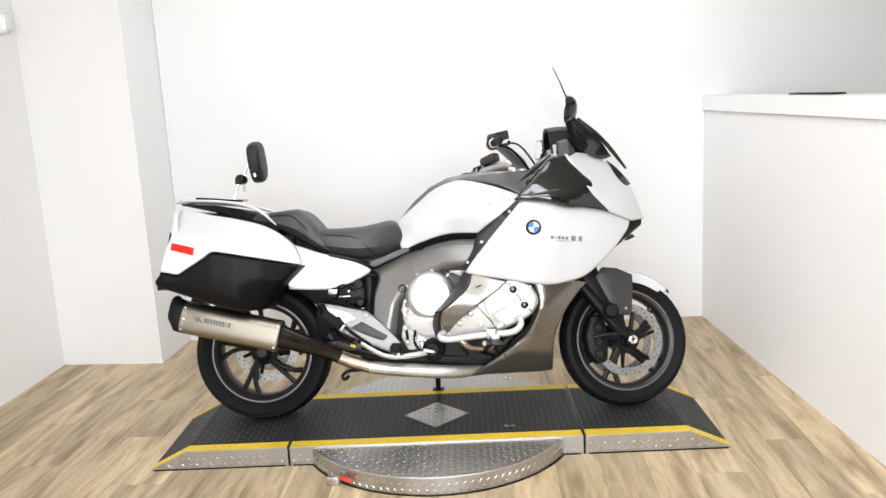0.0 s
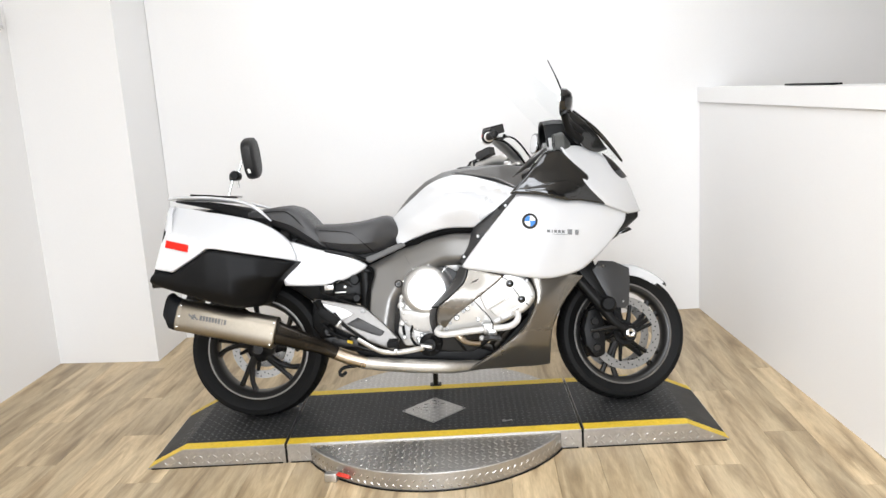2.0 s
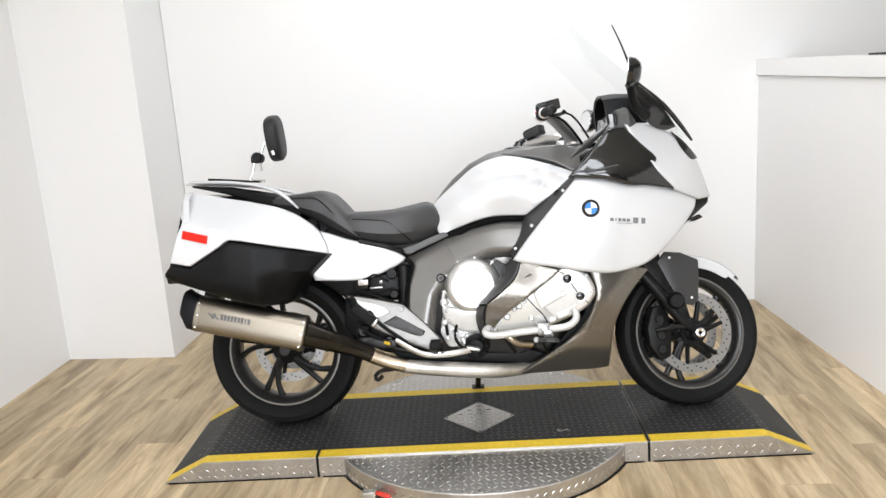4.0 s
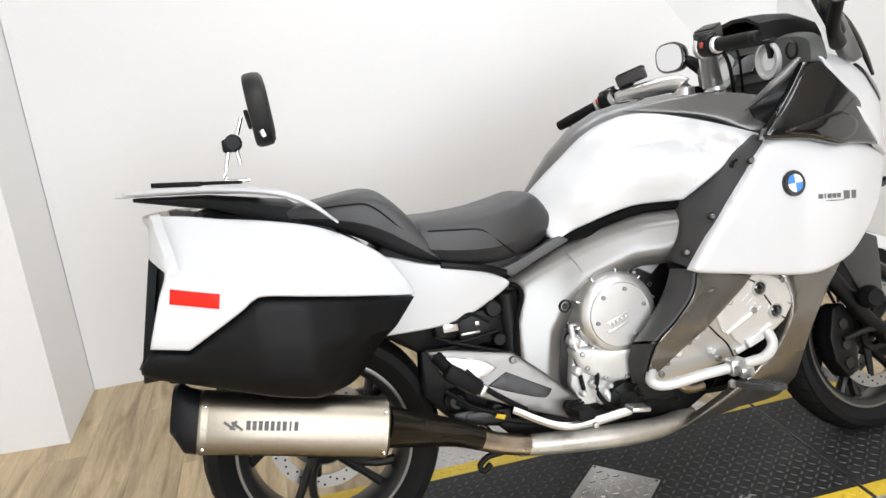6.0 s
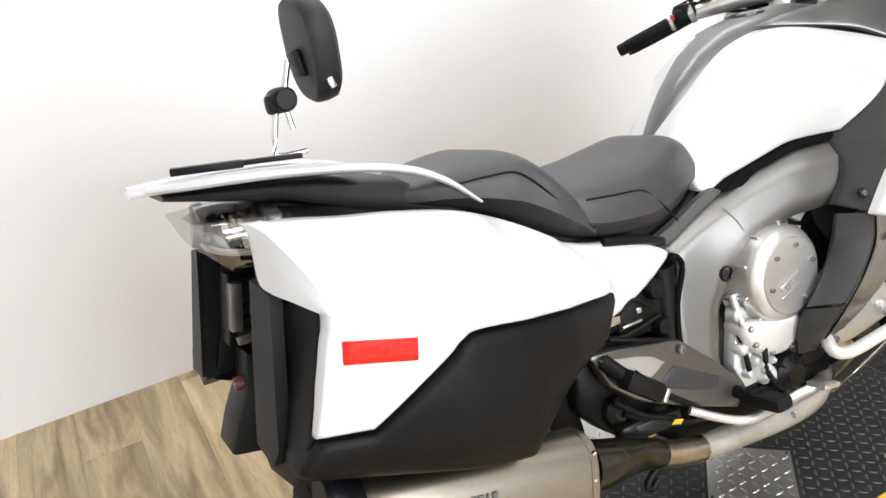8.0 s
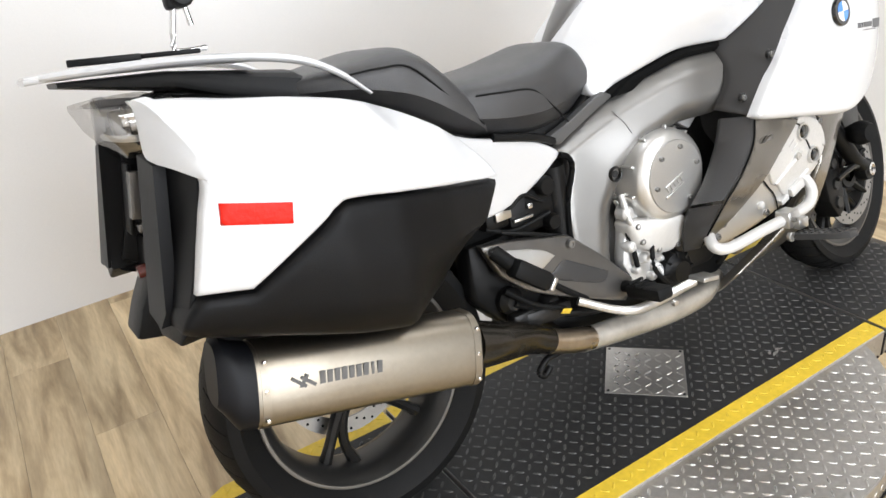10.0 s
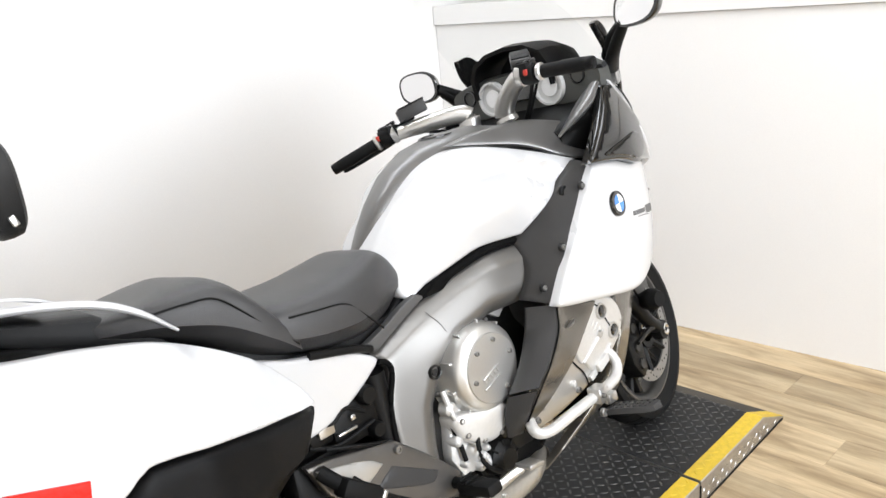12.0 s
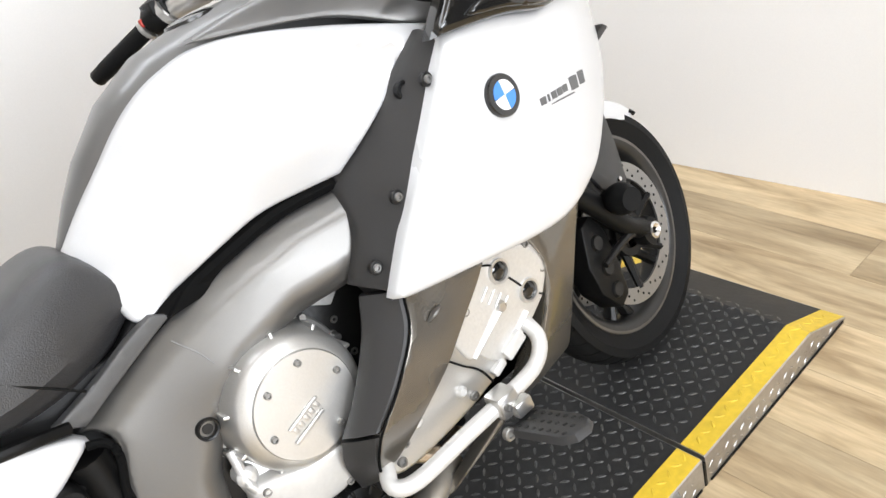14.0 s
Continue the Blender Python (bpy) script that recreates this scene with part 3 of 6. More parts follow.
# wheels
def wheel(name, c, R, width, rim_r, spokes, split, steer, disc_r, disc_y):
    m = Matrix.Translation(c) @ Matrix.Rotation(radians(steer), 4, "Z") @ Matrix.Rotation(radians(-0.7 * steer), 4, "X")
    h = width / 2
    bm = bmesh.new()
    rp = [(rim_r + 0.012, -h * 0.62), (rim_r + 0.012, -h * 0.72), (rim_r + 0.002, -h * 0.74), (rim_r - 0.012, -h * 0.6), (rim_r - 0.02, -h * 0.35), (rim_r - 0.02, h * 0.35), (rim_r - 0.012, h * 0.6), (rim_r + 0.002, h * 0.74), (rim_r + 0.012, h * 0.72), (rim_r + 0.012, h * 0.62)]
    lathe(bm, rp, n=64)
    w = part(name, bm, RIM, bike, "black cast wheel with grey rim lip")
    w.matrix_local = m
    # paler ring on each rim lip, standing in for its thin highlight
    for s in (-1, 1):
        bm = bmesh.new()
        lathe(bm, [(rim_r + 0.004, s * h * 0.745), (rim_r + 0.0075, s * h * 0.752), (rim_r + 0.0105, s * h * 0.745)], n=72)
        part("rim_lip", bm, HANGER, w, "grey rim lip, paler in place of its highlight")
    bm = bmesh.new()
    prof = [(rim_r + 0.008, -h * 0.66), (rim_r + 0.03, -h * 0.86), (rim_r + (R - rim_r) * 0.55, -h), (R - (R - rim_r) * 0.22, -h * 0.93)]
    for k in range(9):
        a = math.pi * (0.14 + 0.72 * k / 8)
        prof.append((R - 0.045 + 0.045 * math.sin(a), -h * 0.93 * math.cos(a)))
    prof += [(r, -y) for r, y in prof[3::-1]]
    lathe(bm, prof, n=88)
    part("tyre", bm, RUBBER, w, "worn black road tyre")
    # tread grooves as thin dark inlays
    bm = bmesh.new()
    for k in range(36):
        for s in (-1, 1):
            a0 = 2 * math.pi * (k + (0.5 if s > 0 else 0)) / 36
            pts = []
            for u in (0.12, 0.35, 0.6, 0.82):
                y = s * u * h * 0.93
                ca = max(-1, min(1, y / (h * 0.93)))
                rr = R - 0.045 + 0.045 * math.sqrt(1 - ca * ca) - 0.0014
                a = a0 + u * 0.14
                pts.append((rr * math.cos(a), y, rr * math.sin(a)))
            tube(bm, pts, 0.0022, n=4, smooth=2)
    part("tread_groove", bm, DARK, w)["kind"] = "stuff"
    for k in range(spokes):
        a = 2 * math.pi * k / spokes + 0.3
        bm = bmesh.new()
        for s in ((-1, 1) if split else (0,)):
            pts = []
            for f in (0.0, 0.35, 0.7, 1.0):
                r = 0.045 + (rim_r - 0.06) * f
                aa = a + s * (0.05 + 0.13 * f * f) + 0.28 * f
                pts.append((r * math.cos(aa), -0.012 * (1 - f), r * math.sin(aa)))
            tube(bm, pts, [0.017, 0.013, 0.0115, 0.014], n=8, up=(0, 1, 0), squash=1.25)
        part("spoke", bm, DKMETAL, w)
    bm = bmesh.new()
    lathe(bm, [(0.0, -h * 0.75), (0.022, -h * 0.75), (0.028, -h * 0.6), (0.05, -0.03), (0.062, -0.02), (0.062, 0.02), (0.05, 0.03), (0.02, h * 0.7), (0, h * 0.7)], n=32)
    part("hub", bm, DKMETAL, w)
    for y in disc_y:
        bm = bmesh.new()
        nseg, rin = 60, disc_r - 0.036
        lathe(bm, [(rin, y - 0.0025), (disc_r, y - 0.0025), (disc_r, y + 0.0025), (rin, y + 0.0025), (rin, y - 0.0025)], n=nseg)
        d = part("brake_disc", bm, DISC, w, "drilled steel brake disc", sharp=30)
        bm = bmesh.new()
        for k in range(48):
            a = 2 * math.pi * k / 48
            rr = rin + 0.009 + 0.009 * (k % 3)
            lathe(bm, [(0, -0.0033), (0.0032, -0.0033), (0.0032, 0.0033), (0, 0.0033)], c=(rr * math.cos(a), y, rr * math.sin(a)), n=7)
        part("drill_hole", bm, DARK, d)["kind"] = "stuff"
        for k in range(6):
            a = 2 * math.pi * k / 6
            bm = bmesh.new()
            tube(bm, [(0.04 * math.cos(a), y * 0.8, 0.04 * math.sin(a)), ((rin + 0.004) * math.cos(a + 0.25), y, (rin + 0.004) * math.sin(a + 0.25))], [0.012, 0.008], n=6, smooth=0)
            part("carrier_arm", bm, BLACK, d)
        bm = bmesh.new()
        lathe(bm, [(0.035, y - 0.006), (0.052, y - 0.006), (0.052, y + 0.006), (0.035, y + 0.006)], n=24)
        part("disc_carrier", bm, BLACK, w)
    return w


STEER = 9.0
rear = wheel("rear_wheel", (-0.008, 0, 0.309), 0.309, 0.185, 0.215, 5, True, 0, 0.145, (0.03,))
front = wheel("front_wheel", (1.62, 0, 0.287), 0.293, 0.12, 0.214, 5, True, STEER, 0.16, (-0.066, 0.066))

# front axle, calipers and fork, turned with the steering
SM = Matrix.Translation((1.62, 0, 0.287)) @ Matrix.Rotation(radians(STEER), 4, "Z") @ Matrix.Rotation(radians(-0.7 * STEER), 4, "X")


def steered(name, bm, material, label="", parent=bike):
    o = part(name, bm, material, parent, label)
    if parent is bike:
        o.matrix_local = SM
    return o


bm = bmesh.new()
lathe(bm, [(0.007, -0.138), (0.014, -0.142), (0.019, -0.14), (0.019, -0.11), (0.014, -0.1), (0.014, 0.1), (0.019, 0.11), (0.019, 0.14), (0.007, 0.138)], n=24)
steered("front_axle", bm, CHROME, "hollow bright axle end")
bm = bmesh.new()
for s in (-1, 1):
    tube(bm, [(0.03, s * 0.113, 0.0), (0.015, s * 0.115, 0.004), (0.0, s * 0.115, 0.008), (-0.06, s * 0.118, 0.05), (-0.115, s * 0.112, 0.13), (-0.18, s * 0.1, 0.22), (-0.245, s * 0.08, 0.31)], [0.01, 0.016, 0.022, 0.022, 0.024, 0.026, 0.028], n=12)
    lathe(bm, [(0.0, -0.016), (0.03, -0.016), (0.033, 0), (0.03, 0.016), (0, 0.016)], c=(0, s * 0.115, 0), n=24)
tube(bm, [(-0.2, -0.09, 0.3), (-0.2, 0, 0.34), (-0.2, 0.09, 0.3)], 0.035)
steered("fork", bm, BLACK, "black cast fork leg")
for s in (-1, 1):
    bm = bmesh.new()
    cal = [(-0.108, -0.085), (-0.098, 0.0), (-0.102, 0.07), (-0.125, 0.118), (-0.168, 0.11), (-0.196, 0.03), (-0.19, -0.04), (-0.15, -0.1)]
    prism(bm, cal, s * 0.066 - 0.032, s * 0.066 + 0.032, 0.008)
    c = steered("brake_caliper", bm, BLACK, "black four-piston brake caliper")
    for zz in (-0.055, 0.0, 0.06):
        bm = bmesh.new()
        lathe(bm, [(0, -0.008), (0.015, -0.008), (0.018, -0.002), (0.018, 0.004)], c=(-0.145, s * 0.066 - 0.03, zz), n=18)
        part("piston_cap", bm, DKMETAL, c)
    bm = bmesh.new()
    tube(bm, [(-0.12, s * 0.06, 0.115), (-0.14, s * 0.05, 0.19), (-0.15, s * 0.03, 0.29)], 0.005, n=8)
    steered("brake_hose", bm, RUBBER)
# crash bobbins at the axle
for s in (-1, 1):
    bm = bmesh.new()
    tube(bm, [(-0.085, s * 0.12, 0.128), (-0.098, s * 0.165, 0.13), (-0.108, s * 0.198, 0.13)], [0.018, 0.034, 0.024], n=18)
    steered("crash_bobbin", bm, RUBBER, "round black crash bobbin")

# front mudguard: black rear half, white front half
def guard(a0, a1, R, w, n=14, t=0.004, skirt=0.03):
    bm = bmesh.new()
    rings = []
    for k in range(n + 1):
        a = a0 + (a1 - a0) * k / n
        ww = w * (0.8 + 0.2 * math.sin(math.pi * k / n))
        pts = [(-ww, -skirt), (-ww * 0.88, -0.006), (-ww * 0.4, 0.008), (0, 0.011), (ww * 0.4, 0.008), (ww * 0.88, -0.006), (ww, -skirt)]
        ring = [((R + dz) * math.cos(a), y, (R + dz) * math.sin(a)) for y, dz in pts]
        ring += [((R + dz - t) * math.cos(a), y * 0.97, (R + dz - t) * math.sin(a)) for y, dz in reversed(pts)]
        rings.append(ring)
    return skin(bm, rings)


steered("front_mudguard", guard(radians(44), radians(112), 0.304, 0.068, n=18, skirt=0.042), WHITE, "white painted front mudguard blade")
steered("mudguard_trim", guard(radians(42), radians(46), 0.3035, 0.062, n=3, skirt=0.012), BLACK, "black lower edge of the mudguard")
for s in (-1, 1):
    bm = bmesh.new()
    prism(bm, [(-0.105, 0.325), (-0.04, 0.318), (0.03, 0.285), (0.026, 0.21), (0.014, 0.125), (-0.008, 0.108), (-0.044, 0.114), (-0.075, 0.148), (-0.14, 0.285)], s * 0.108 - 0.007, s * 0.108 + 0.007, 0.004)
    fc = steered("fork_cover", bm, DKGREY, "dark grey fork cover plate")
    bm = bmesh.new()
    prism(bm, [(-0.235, 0.35), (-0.13, 0.335), (-0.085, 0.165), (-0.06, 0.125), (-0.1, 0.125), (-0.15, 0.2)], s * 0.1 - 0.01, s * 0.1 + 0.012, 0.006)
    part("fork_strip", bm, BLACK, fc, "black fork leg strip")
    bm = bmesh.new()
    prism(bm, [(-0.2, 0.365), (-0.15, 0.405), (-0.105, 0.43), (-0.108, 0.39), (-0.14, 0.358)], s * 0.1 - 0.012, s * 0.1 + 0.012, 0.004)
    part("fork_wing", bm, BLACK, fc, "black wing above the fork cover")
    for x, z in ((-0.014, 0.138), (-0.09, 0.3)):
        bm = bmesh.new()
        lathe(bm, [(0, -0.006), (0.005, -0.006), (0.0075, -0.002), (0.0075, 0.004)], c=(x, s * 0.108 - 0.006, z), n=12)
        part("screw", bm, CHROME, fc)
    bm = bmesh.new()
    tube(bm, [(-0.17, s * 0.118, 0.02), (-0.08, s * 0.122, 0.03), (-0.01, s * 0.125, 0.016)], [0.007, 0.009, 0.009], n=8)
    steered("sensor_bracket", bm, DKMETAL, "dark wheel sensor bracket")

# rear brake and shaft side
bm = bmesh.new()
prism(bm, [(0.1, 0.35), (0.2, 0.39), (0.21, 0.33), (0.14, 0.27)], 0.04, 0.1, 0.008)
part("rear_caliper", bm, DKMETAL, bike)
bm = bmesh.new()
tube(bm, [(0.03, 0.1, 0.32), (0.2, 0.115, 0.35), (0.42, 0.11, 0.4), (0.55, 0.1, 0.42)], [0.07, 0.05, 0.045, 0.06], n=14)
part("swingarm", bm, DKMETAL, bike, "dark cast single-sided swingarm")

bm = bmesh.new()
lathe(bm, [(0.0, 0.045), (0.045, 0.045), (0.06, 0.052), (0.085, 0.058), (0.1, 0.075), (0.1, 0.12), (0.07, 0.15), (0, 0.155)], c=(-0.008, 0, 0.309), n=36)
fd = part("final_drive", bm, ENGINE, bike, "cast aluminium final drive housing")
for k in range(6):
    a = 2 * math.pi * k / 6 + 0.4
    bolt((-0.008 + 0.075 * math.cos(a), 0.058, 0.309 + 0.075 * math.sin(a)), 0.008, fd)
# engine block
bm = bmesh.new()
prism(bm, [(0.56, 0.32), (0.62, 0.27), (0.95, 0.25), (1.17, 0.38), (1.24, 0.5), (1.2, 0.6), (1.0, 0.66), (0.8, 0.68), (0.62, 0.62), (0.56, 0.5)], -0.135, 0.16, 0.02)
part("engine_block", bm, DKMETAL, bike, "dark cast engine casing")
bm = bmesh.new()
prism(bm, [(0.63, 0.36), (0.66, 0.30), (0.76, 0.3), (0.8, 0.36), (0.76, 0.45), (0.66, 0.5)], -0.165, -0.12, 0.012)
part("gearbox_cover", bm, ENGINE, bike, "bright cast gearbox casing")
CC = (0.768, -0.018, 0.537)
bm = bmesh.new()
lathe(bm, [(0.0, -0.12), (0.119, -0.09), (0.121, -0.116), (0.118, -0.12), (0.113, -0.122), (0.112, -0.126), (0.107, -0.168), (0.1035, -0.184), (0.099, -0.19), (0.088, -0.1985), (0.083, -0.2), (0.081, -0.2035), (0.0, -0.205)], c=CC, n=56)
clutch = part("clutch_cover", bm, COVER, bike, "round silver clutch cover ringed with bolts", sharp=30)
bm = bmesh.new()
prism(bm, [(CC[0] + 0.148 * math.cos(a), CC[2] + 0.14 * math.sin(a)) for a in np.linspace(radians(-25), radians(165), 22)] + [(CC[0] - 0.06, CC[2] - 0.02), (CC[0] + 0.06, CC[2] - 0.04)], -0.1, -0.132, 0.003)
part("engine_flange", bm, COVER, bike, "silver casing flange behind the clutch cover")
for a in (-10, 20, 48, 78, 110, 140):
    bolt((CC[0] + 0.138 * math.cos(radians(a)), -0.132, CC[2] + 0.131 * math.sin(radians(a))), 0.0065, clutch)
for k in range(10):
    a = 2 * math.pi * k / 10 + 0.2
    bm = bmesh.new()
    x, z = CC[0] + 0.118 * math.cos(a), CC[2] + 0.118 * math.sin(a)
    lathe(bm, [(0, -0.137), (0.0055, -0.137), (0.0065, -0.135), (0.0065, -0.119), (0.009, -0.118), (0.009, -0.11)], c=(x, -0.018, z), n=12)
    part("bolt", bm, BOLT, clutch)
    bm = bmesh.new()
    box(bm, (CC[0] + 0.104 * math.cos(a), -0.168, CC[2] + 0.104 * math.sin(a)), (0.02, 0.05, 0.005), 0.001, Matrix.Rotation(-a, 4, "Y"))
    part("rib", bm, COVER, clutch)
for a in (15, 75, 130, 190, 300):
    bolt((CC[0] + 0.066 * math.cos(radians(a)), -0.224, CC[2] + 0.066 * math.sin(radians(a))), 0.0055, clutch, d=0.005)
bm = bmesh.new()
for dz in (-0.006, -0.03):
    box(bm, (CC[0] - 0.012, -0.225, CC[2] + dz), (0.062, 0.004, 0.006), 0.0015, Matrix.Rotation(radians(-18), 4, "Y"))
part("raised_bar", bm, COVER, clutch)
bm = bmesh.new()
for k in range(5):
    box(bm, (CC[0] - 0.032 + k * 0.011, -0.2245, CC[2] - 0.021 + k * 0.0036), (0.007, 0.003, 0.013), 0.001, Matrix.Rotation(radians(-18), 4, "Y"))
part("cast_mark", bm, COVER, clutch)
lower = part("water_pump_cover", shell([(0.652, 0.462), (0.727, 0.45), (0.787, 0.442), (0.802, 0.41), (0.793, 0.372), (0.765, 0.355), (0.715, 0.365), (0.668, 0.395), (0.647, 0.43)], field((0.62, 0.5, -0.178), (0.65, 0.46, -0.19), (0.73, 0.41, -0.207), (0.8, 0.41, -0.207), (0.77, 0.36, -0.19), (0.67, 0.4, -0.192)), 0.05, 0.012, 0.014), SHIELD, bike, "pale grey water pump cover")
for x, z in ((0.663, 0.447), (0.672, 0.408), (0.718, 0.375), (0.778, 0.368), (0.794, 0.408)):
    bolt((x, -0.19, z), 0.0075, lower)

# slanted cylinder head with plug caps
HF = field((1.12, 0.57, -0.282), (1.2, 0.5, -0.275), (0.85, 0.38, -0.252), (1.0, 0.43, -0.272), (1.05, 0.5, -0.28), (1.15, 0.43, -0.265))
head_ol = [(1.06, 0.585, 1), (1.12, 0.6), (1.185, 0.575), (1.215, 0.535), (1.224, 0.49), (1.2, 0.447, 1), (1.155, 0.418), (1.04, 0.374), (0.9, 0.347), (0.835, 0.35), (0.82, 0.385), (0.87, 0.43), (0.96, 0.497)]
head = part("cylinder_head", shell(head_ol, HF, 0.12, 0.01, 0.014), COVER, bike, "silver slanted cylinder head cover")


def hy(x, z, d=0.0):
    return float(HF(np.array([[x, z]]))[0]) - d


def on_head(x, z, d=0.0):
    return (x, hy(x, z, d), z)


# raised valve cover beyond the joint, with recessed plug wells
vc_ol = [(0.992, 0.505, 1), (1.07, 0.577), (1.12, 0.59), (1.178, 0.567), (1.207, 0.53), (1.214, 0.492), (1.195, 0.453, 1), (1.15, 0.424), (1.075, 0.4, 1), (1.045, 0.428), (1.03, 0.448), (1.01, 0.455)]
part("valve_cover", shell(vc_ol, lambda q: HF(q) - 0.007, 0.02, 0.004, 0.012), ENGINE, head, "bright cast valve cover")
for x, z in ((1.12, 0.552), (1.166, 0.484)):
    bm = bmesh.new()
    lathe(bm, [(0.0155, -0.002), (0.0165, -0.008), (0.0205, -0.0085), (0.0225, 0.002)], c=on_head(x, z, 0.005), n=22)
    part("plug_well", bm, COVER, head, "cast plug well rim")
    bm = bmesh.new()
    lathe(bm, [(0, -0.0045), (0.012, -0.0045), (0.016, -0.002), (0.016, 0.006)], c=on_head(x, z, 0.006), n=18)
    part("plug_recess", bm, GLOSS, head, "black plug cap")
bm = bmesh.new()
tube(bm, [on_head(x, z, 0.008) for x, z in ((1.085, 0.583), (1.108, 0.57), (1.12, 0.552), (1.143, 0.518), (1.166, 0.484), (1.196, 0.455))], 0.002, n=6)
tube(bm, [on_head(x, z, 0.003) for x, z in ((0.962, 0.492), (0.975, 0.478), (1.0, 0.448), (1.015, 0.433), (1.03, 0.412), (1.043, 0.382))], 0.002, n=6)
part("gasket_line", bm, RUBBER, head)
for k in range(4):
    bm = bmesh.new()
    u = k * 0.011
    tube(bm, [on_head(1.068 + u, 0.528 - u * 1.2, 0.009), on_head(1.088 + u, 0.542 - u * 1.2, 0.009)], 0.0014, n=6, smooth=0)
    part("cooling_fin", bm, COVER, head)
bm = bmesh.new()
lathe(bm, [(0, -0.012), (0.008, -0.012), (0.0105, -0.009), (0.0105, 0.004)], c=on_head(1.1, 0.497, 0.004), n=6)
part("sensor_boss", bm, ALU, head, "bright hexagonal boss")
bm = bmesh.new()
tube(bm, [on_head(x, z, 0.006) for x, z in ((1.094, 0.49), (1.06, 0.472), (1.02, 0.45))], [0.008, 0.0065, 0.005], n=8)
tube(bm, [on_head(x, z, 0.006) for x, z in ((1.15, 0.45), (1.12, 0.435), (1.09, 0.425))], [0.007, 0.006, 0.004], n=8)
part("cast_rib", bm, ENGINE, head)
bm = bmesh.new()
box(bm, on_head(1.099, 0.42, 0.01), (0.05, 0.018, 0.024), 0.004, Matrix.Rotation(radians(-20), 4, "Y"))
box(bm, on_head(1.06, 0.4, 0.004), (0.03, 0.016, 0.016), 0.004, Matrix.Rotation(radians(-20), 4, "Y"))
part("mount_tab", bm, SHIELD, head, "pale mounting tab")
for x, z in ((0.958, 0.476), (0.919, 0.446), (0.86, 0.4), (0.845, 0.372), (1.0, 0.385), (1.19, 0.56), (1.21, 0.5), (1.035, 0.53)):
    bolt(on_head(x, z, 0.001), 0.0085, head)
for x, z, r in ((0.937, 0.458, 0.012), (0.89, 0.42, 0.013), (0.98, 0.41, 0.01)):
    bm = bmesh.new()
    lathe(bm, [(0, -0.008), (r * 0.6, -0.008), (r, -0.003), (r * 1.1, 0.006)], c=on_head(x, z), n=16)
    part("casting_boss", bm, ENGINE, head)

# engine guard tube with clamp and folding peg
bm = bmesh.new()
tube(bm, [(0.83, -0.262, 0.41), (0.815, -0.29, 0.392), (0.85, -0.305, 0.382), (0.95, -0.315, 0.392), (1.05, -0.32, 0.398), (1.12, -0.315, 0.404), (1.155, -0.3, 0.43), (1.15, -0.275, 0.465), (1.13, -0.24, 0.48)], 0.0135, n=14)
gtube = part("engine_guard", bm, SHIELD, bike, "silver-painted engine guard tube")
bm = bmesh.new()
box(bm, (1.03, -0.322, 0.398), (0.042, 0.04, 0.042), 0.006)
box(bm, (1.045, -0.345, 0.385), (0.035, 0.02, 0.026), 0.004)
part("clamp", bm, ALU, gtube, "bright clamp block")
bolt((1.02, -0.346, 0.4), 0.006, gtube)
bolt((1.0, -0.35, 0.365), 0.011, gtube)
bm = bmesh.new()
ped = [(-0.032, 0.0), (0.032, 0.0), (0.034, -0.1), (0.026, -0.128), (0.008, -0.14), (-0.018, -0.136), (-0.032, -0.115)]
a = [bm.verts.new((x, y, 0.0)) for x, y in ped]
b = [bm.verts.new((x * 0.96, y * 0.98, 0.014)) for x, y in ped]
bm.faces.new(a)
bm.faces.new(b[::-1])
for i in range(len(a)):
    bm.faces.new((a[i], b[i], b[(i + 1) % len(a)], a[(i + 1) % len(a)]))
bmesh.ops.bevel(bm, geom=[e for e in bm.edges if all(v.co.z > 0.01 for v in e.verts)], offset=0.003, segments=2, profile=0.5, affect="EDGES")
peg = part("highway_peg", bm, DKGREY, gtube, "flat dark rubber-topped folding peg")
peg.matrix_local = Matrix.Translation((1.035, -0.345, 0.352)) @ Euler((radians(-9), radians(6), radians(3))).to_matrix().to_4x4()
bm = bmesh.new()
for i in range(3):
    for j in range(7):
        lathe(bm, [(0, 0.0165), (0.0035, 0.016), (0.0045, 0.0138)], c=(-0.02 + i * 0.02, -0.016 - j * 0.0165, 0), n=7, m=Matrix.Rotation(math.pi / 2, 4, "X"))
part("stud", bm, DKMETAL, peg)["kind"] = "stuff"
gtube.location = (-0.01, 0.014, -0.027)

# slanted knee panel between engine and fairing
TF_ = field((0.965, 0.62, -0.292), (1.09, 0.58, -0.3), (0.945, 0.57, -0.3), (0.875, 0.515, -0.308), (0.815, 0.472, -0.308), (0.819, 0.348, -0.222), (0.967, 0.49, -0.306), (0.868, 0.425, -0.287), (0.805, 0.41, -0.272))
kp = part("knee_panel", shell([(0.948, 0.634, 1), (1.02, 0.612), (1.097, 0.588, 1), (1.06, 0.555), (0.965, 0.488), (0.875, 0.422), (0.822, 0.346, 1), (0.806, 0.41), (0.815, 0.472, 1), (0.869, 0.516), (0.929, 0.572)], TF_, 0.03, 0.005, 0.014), BRONZE, bike, "bronze-grey outer knee panel")
bm = bmesh.new()
tube(bm, [(0.962, -0.302, 0.566), (0.975, -0.306, 0.573), (0.99, -0.304, 0.578)], [0.002, 0.007, 0.002], n=8, squash=0.5)
part("moulded_boss", bm, SILVER, kp, "small raised boss")


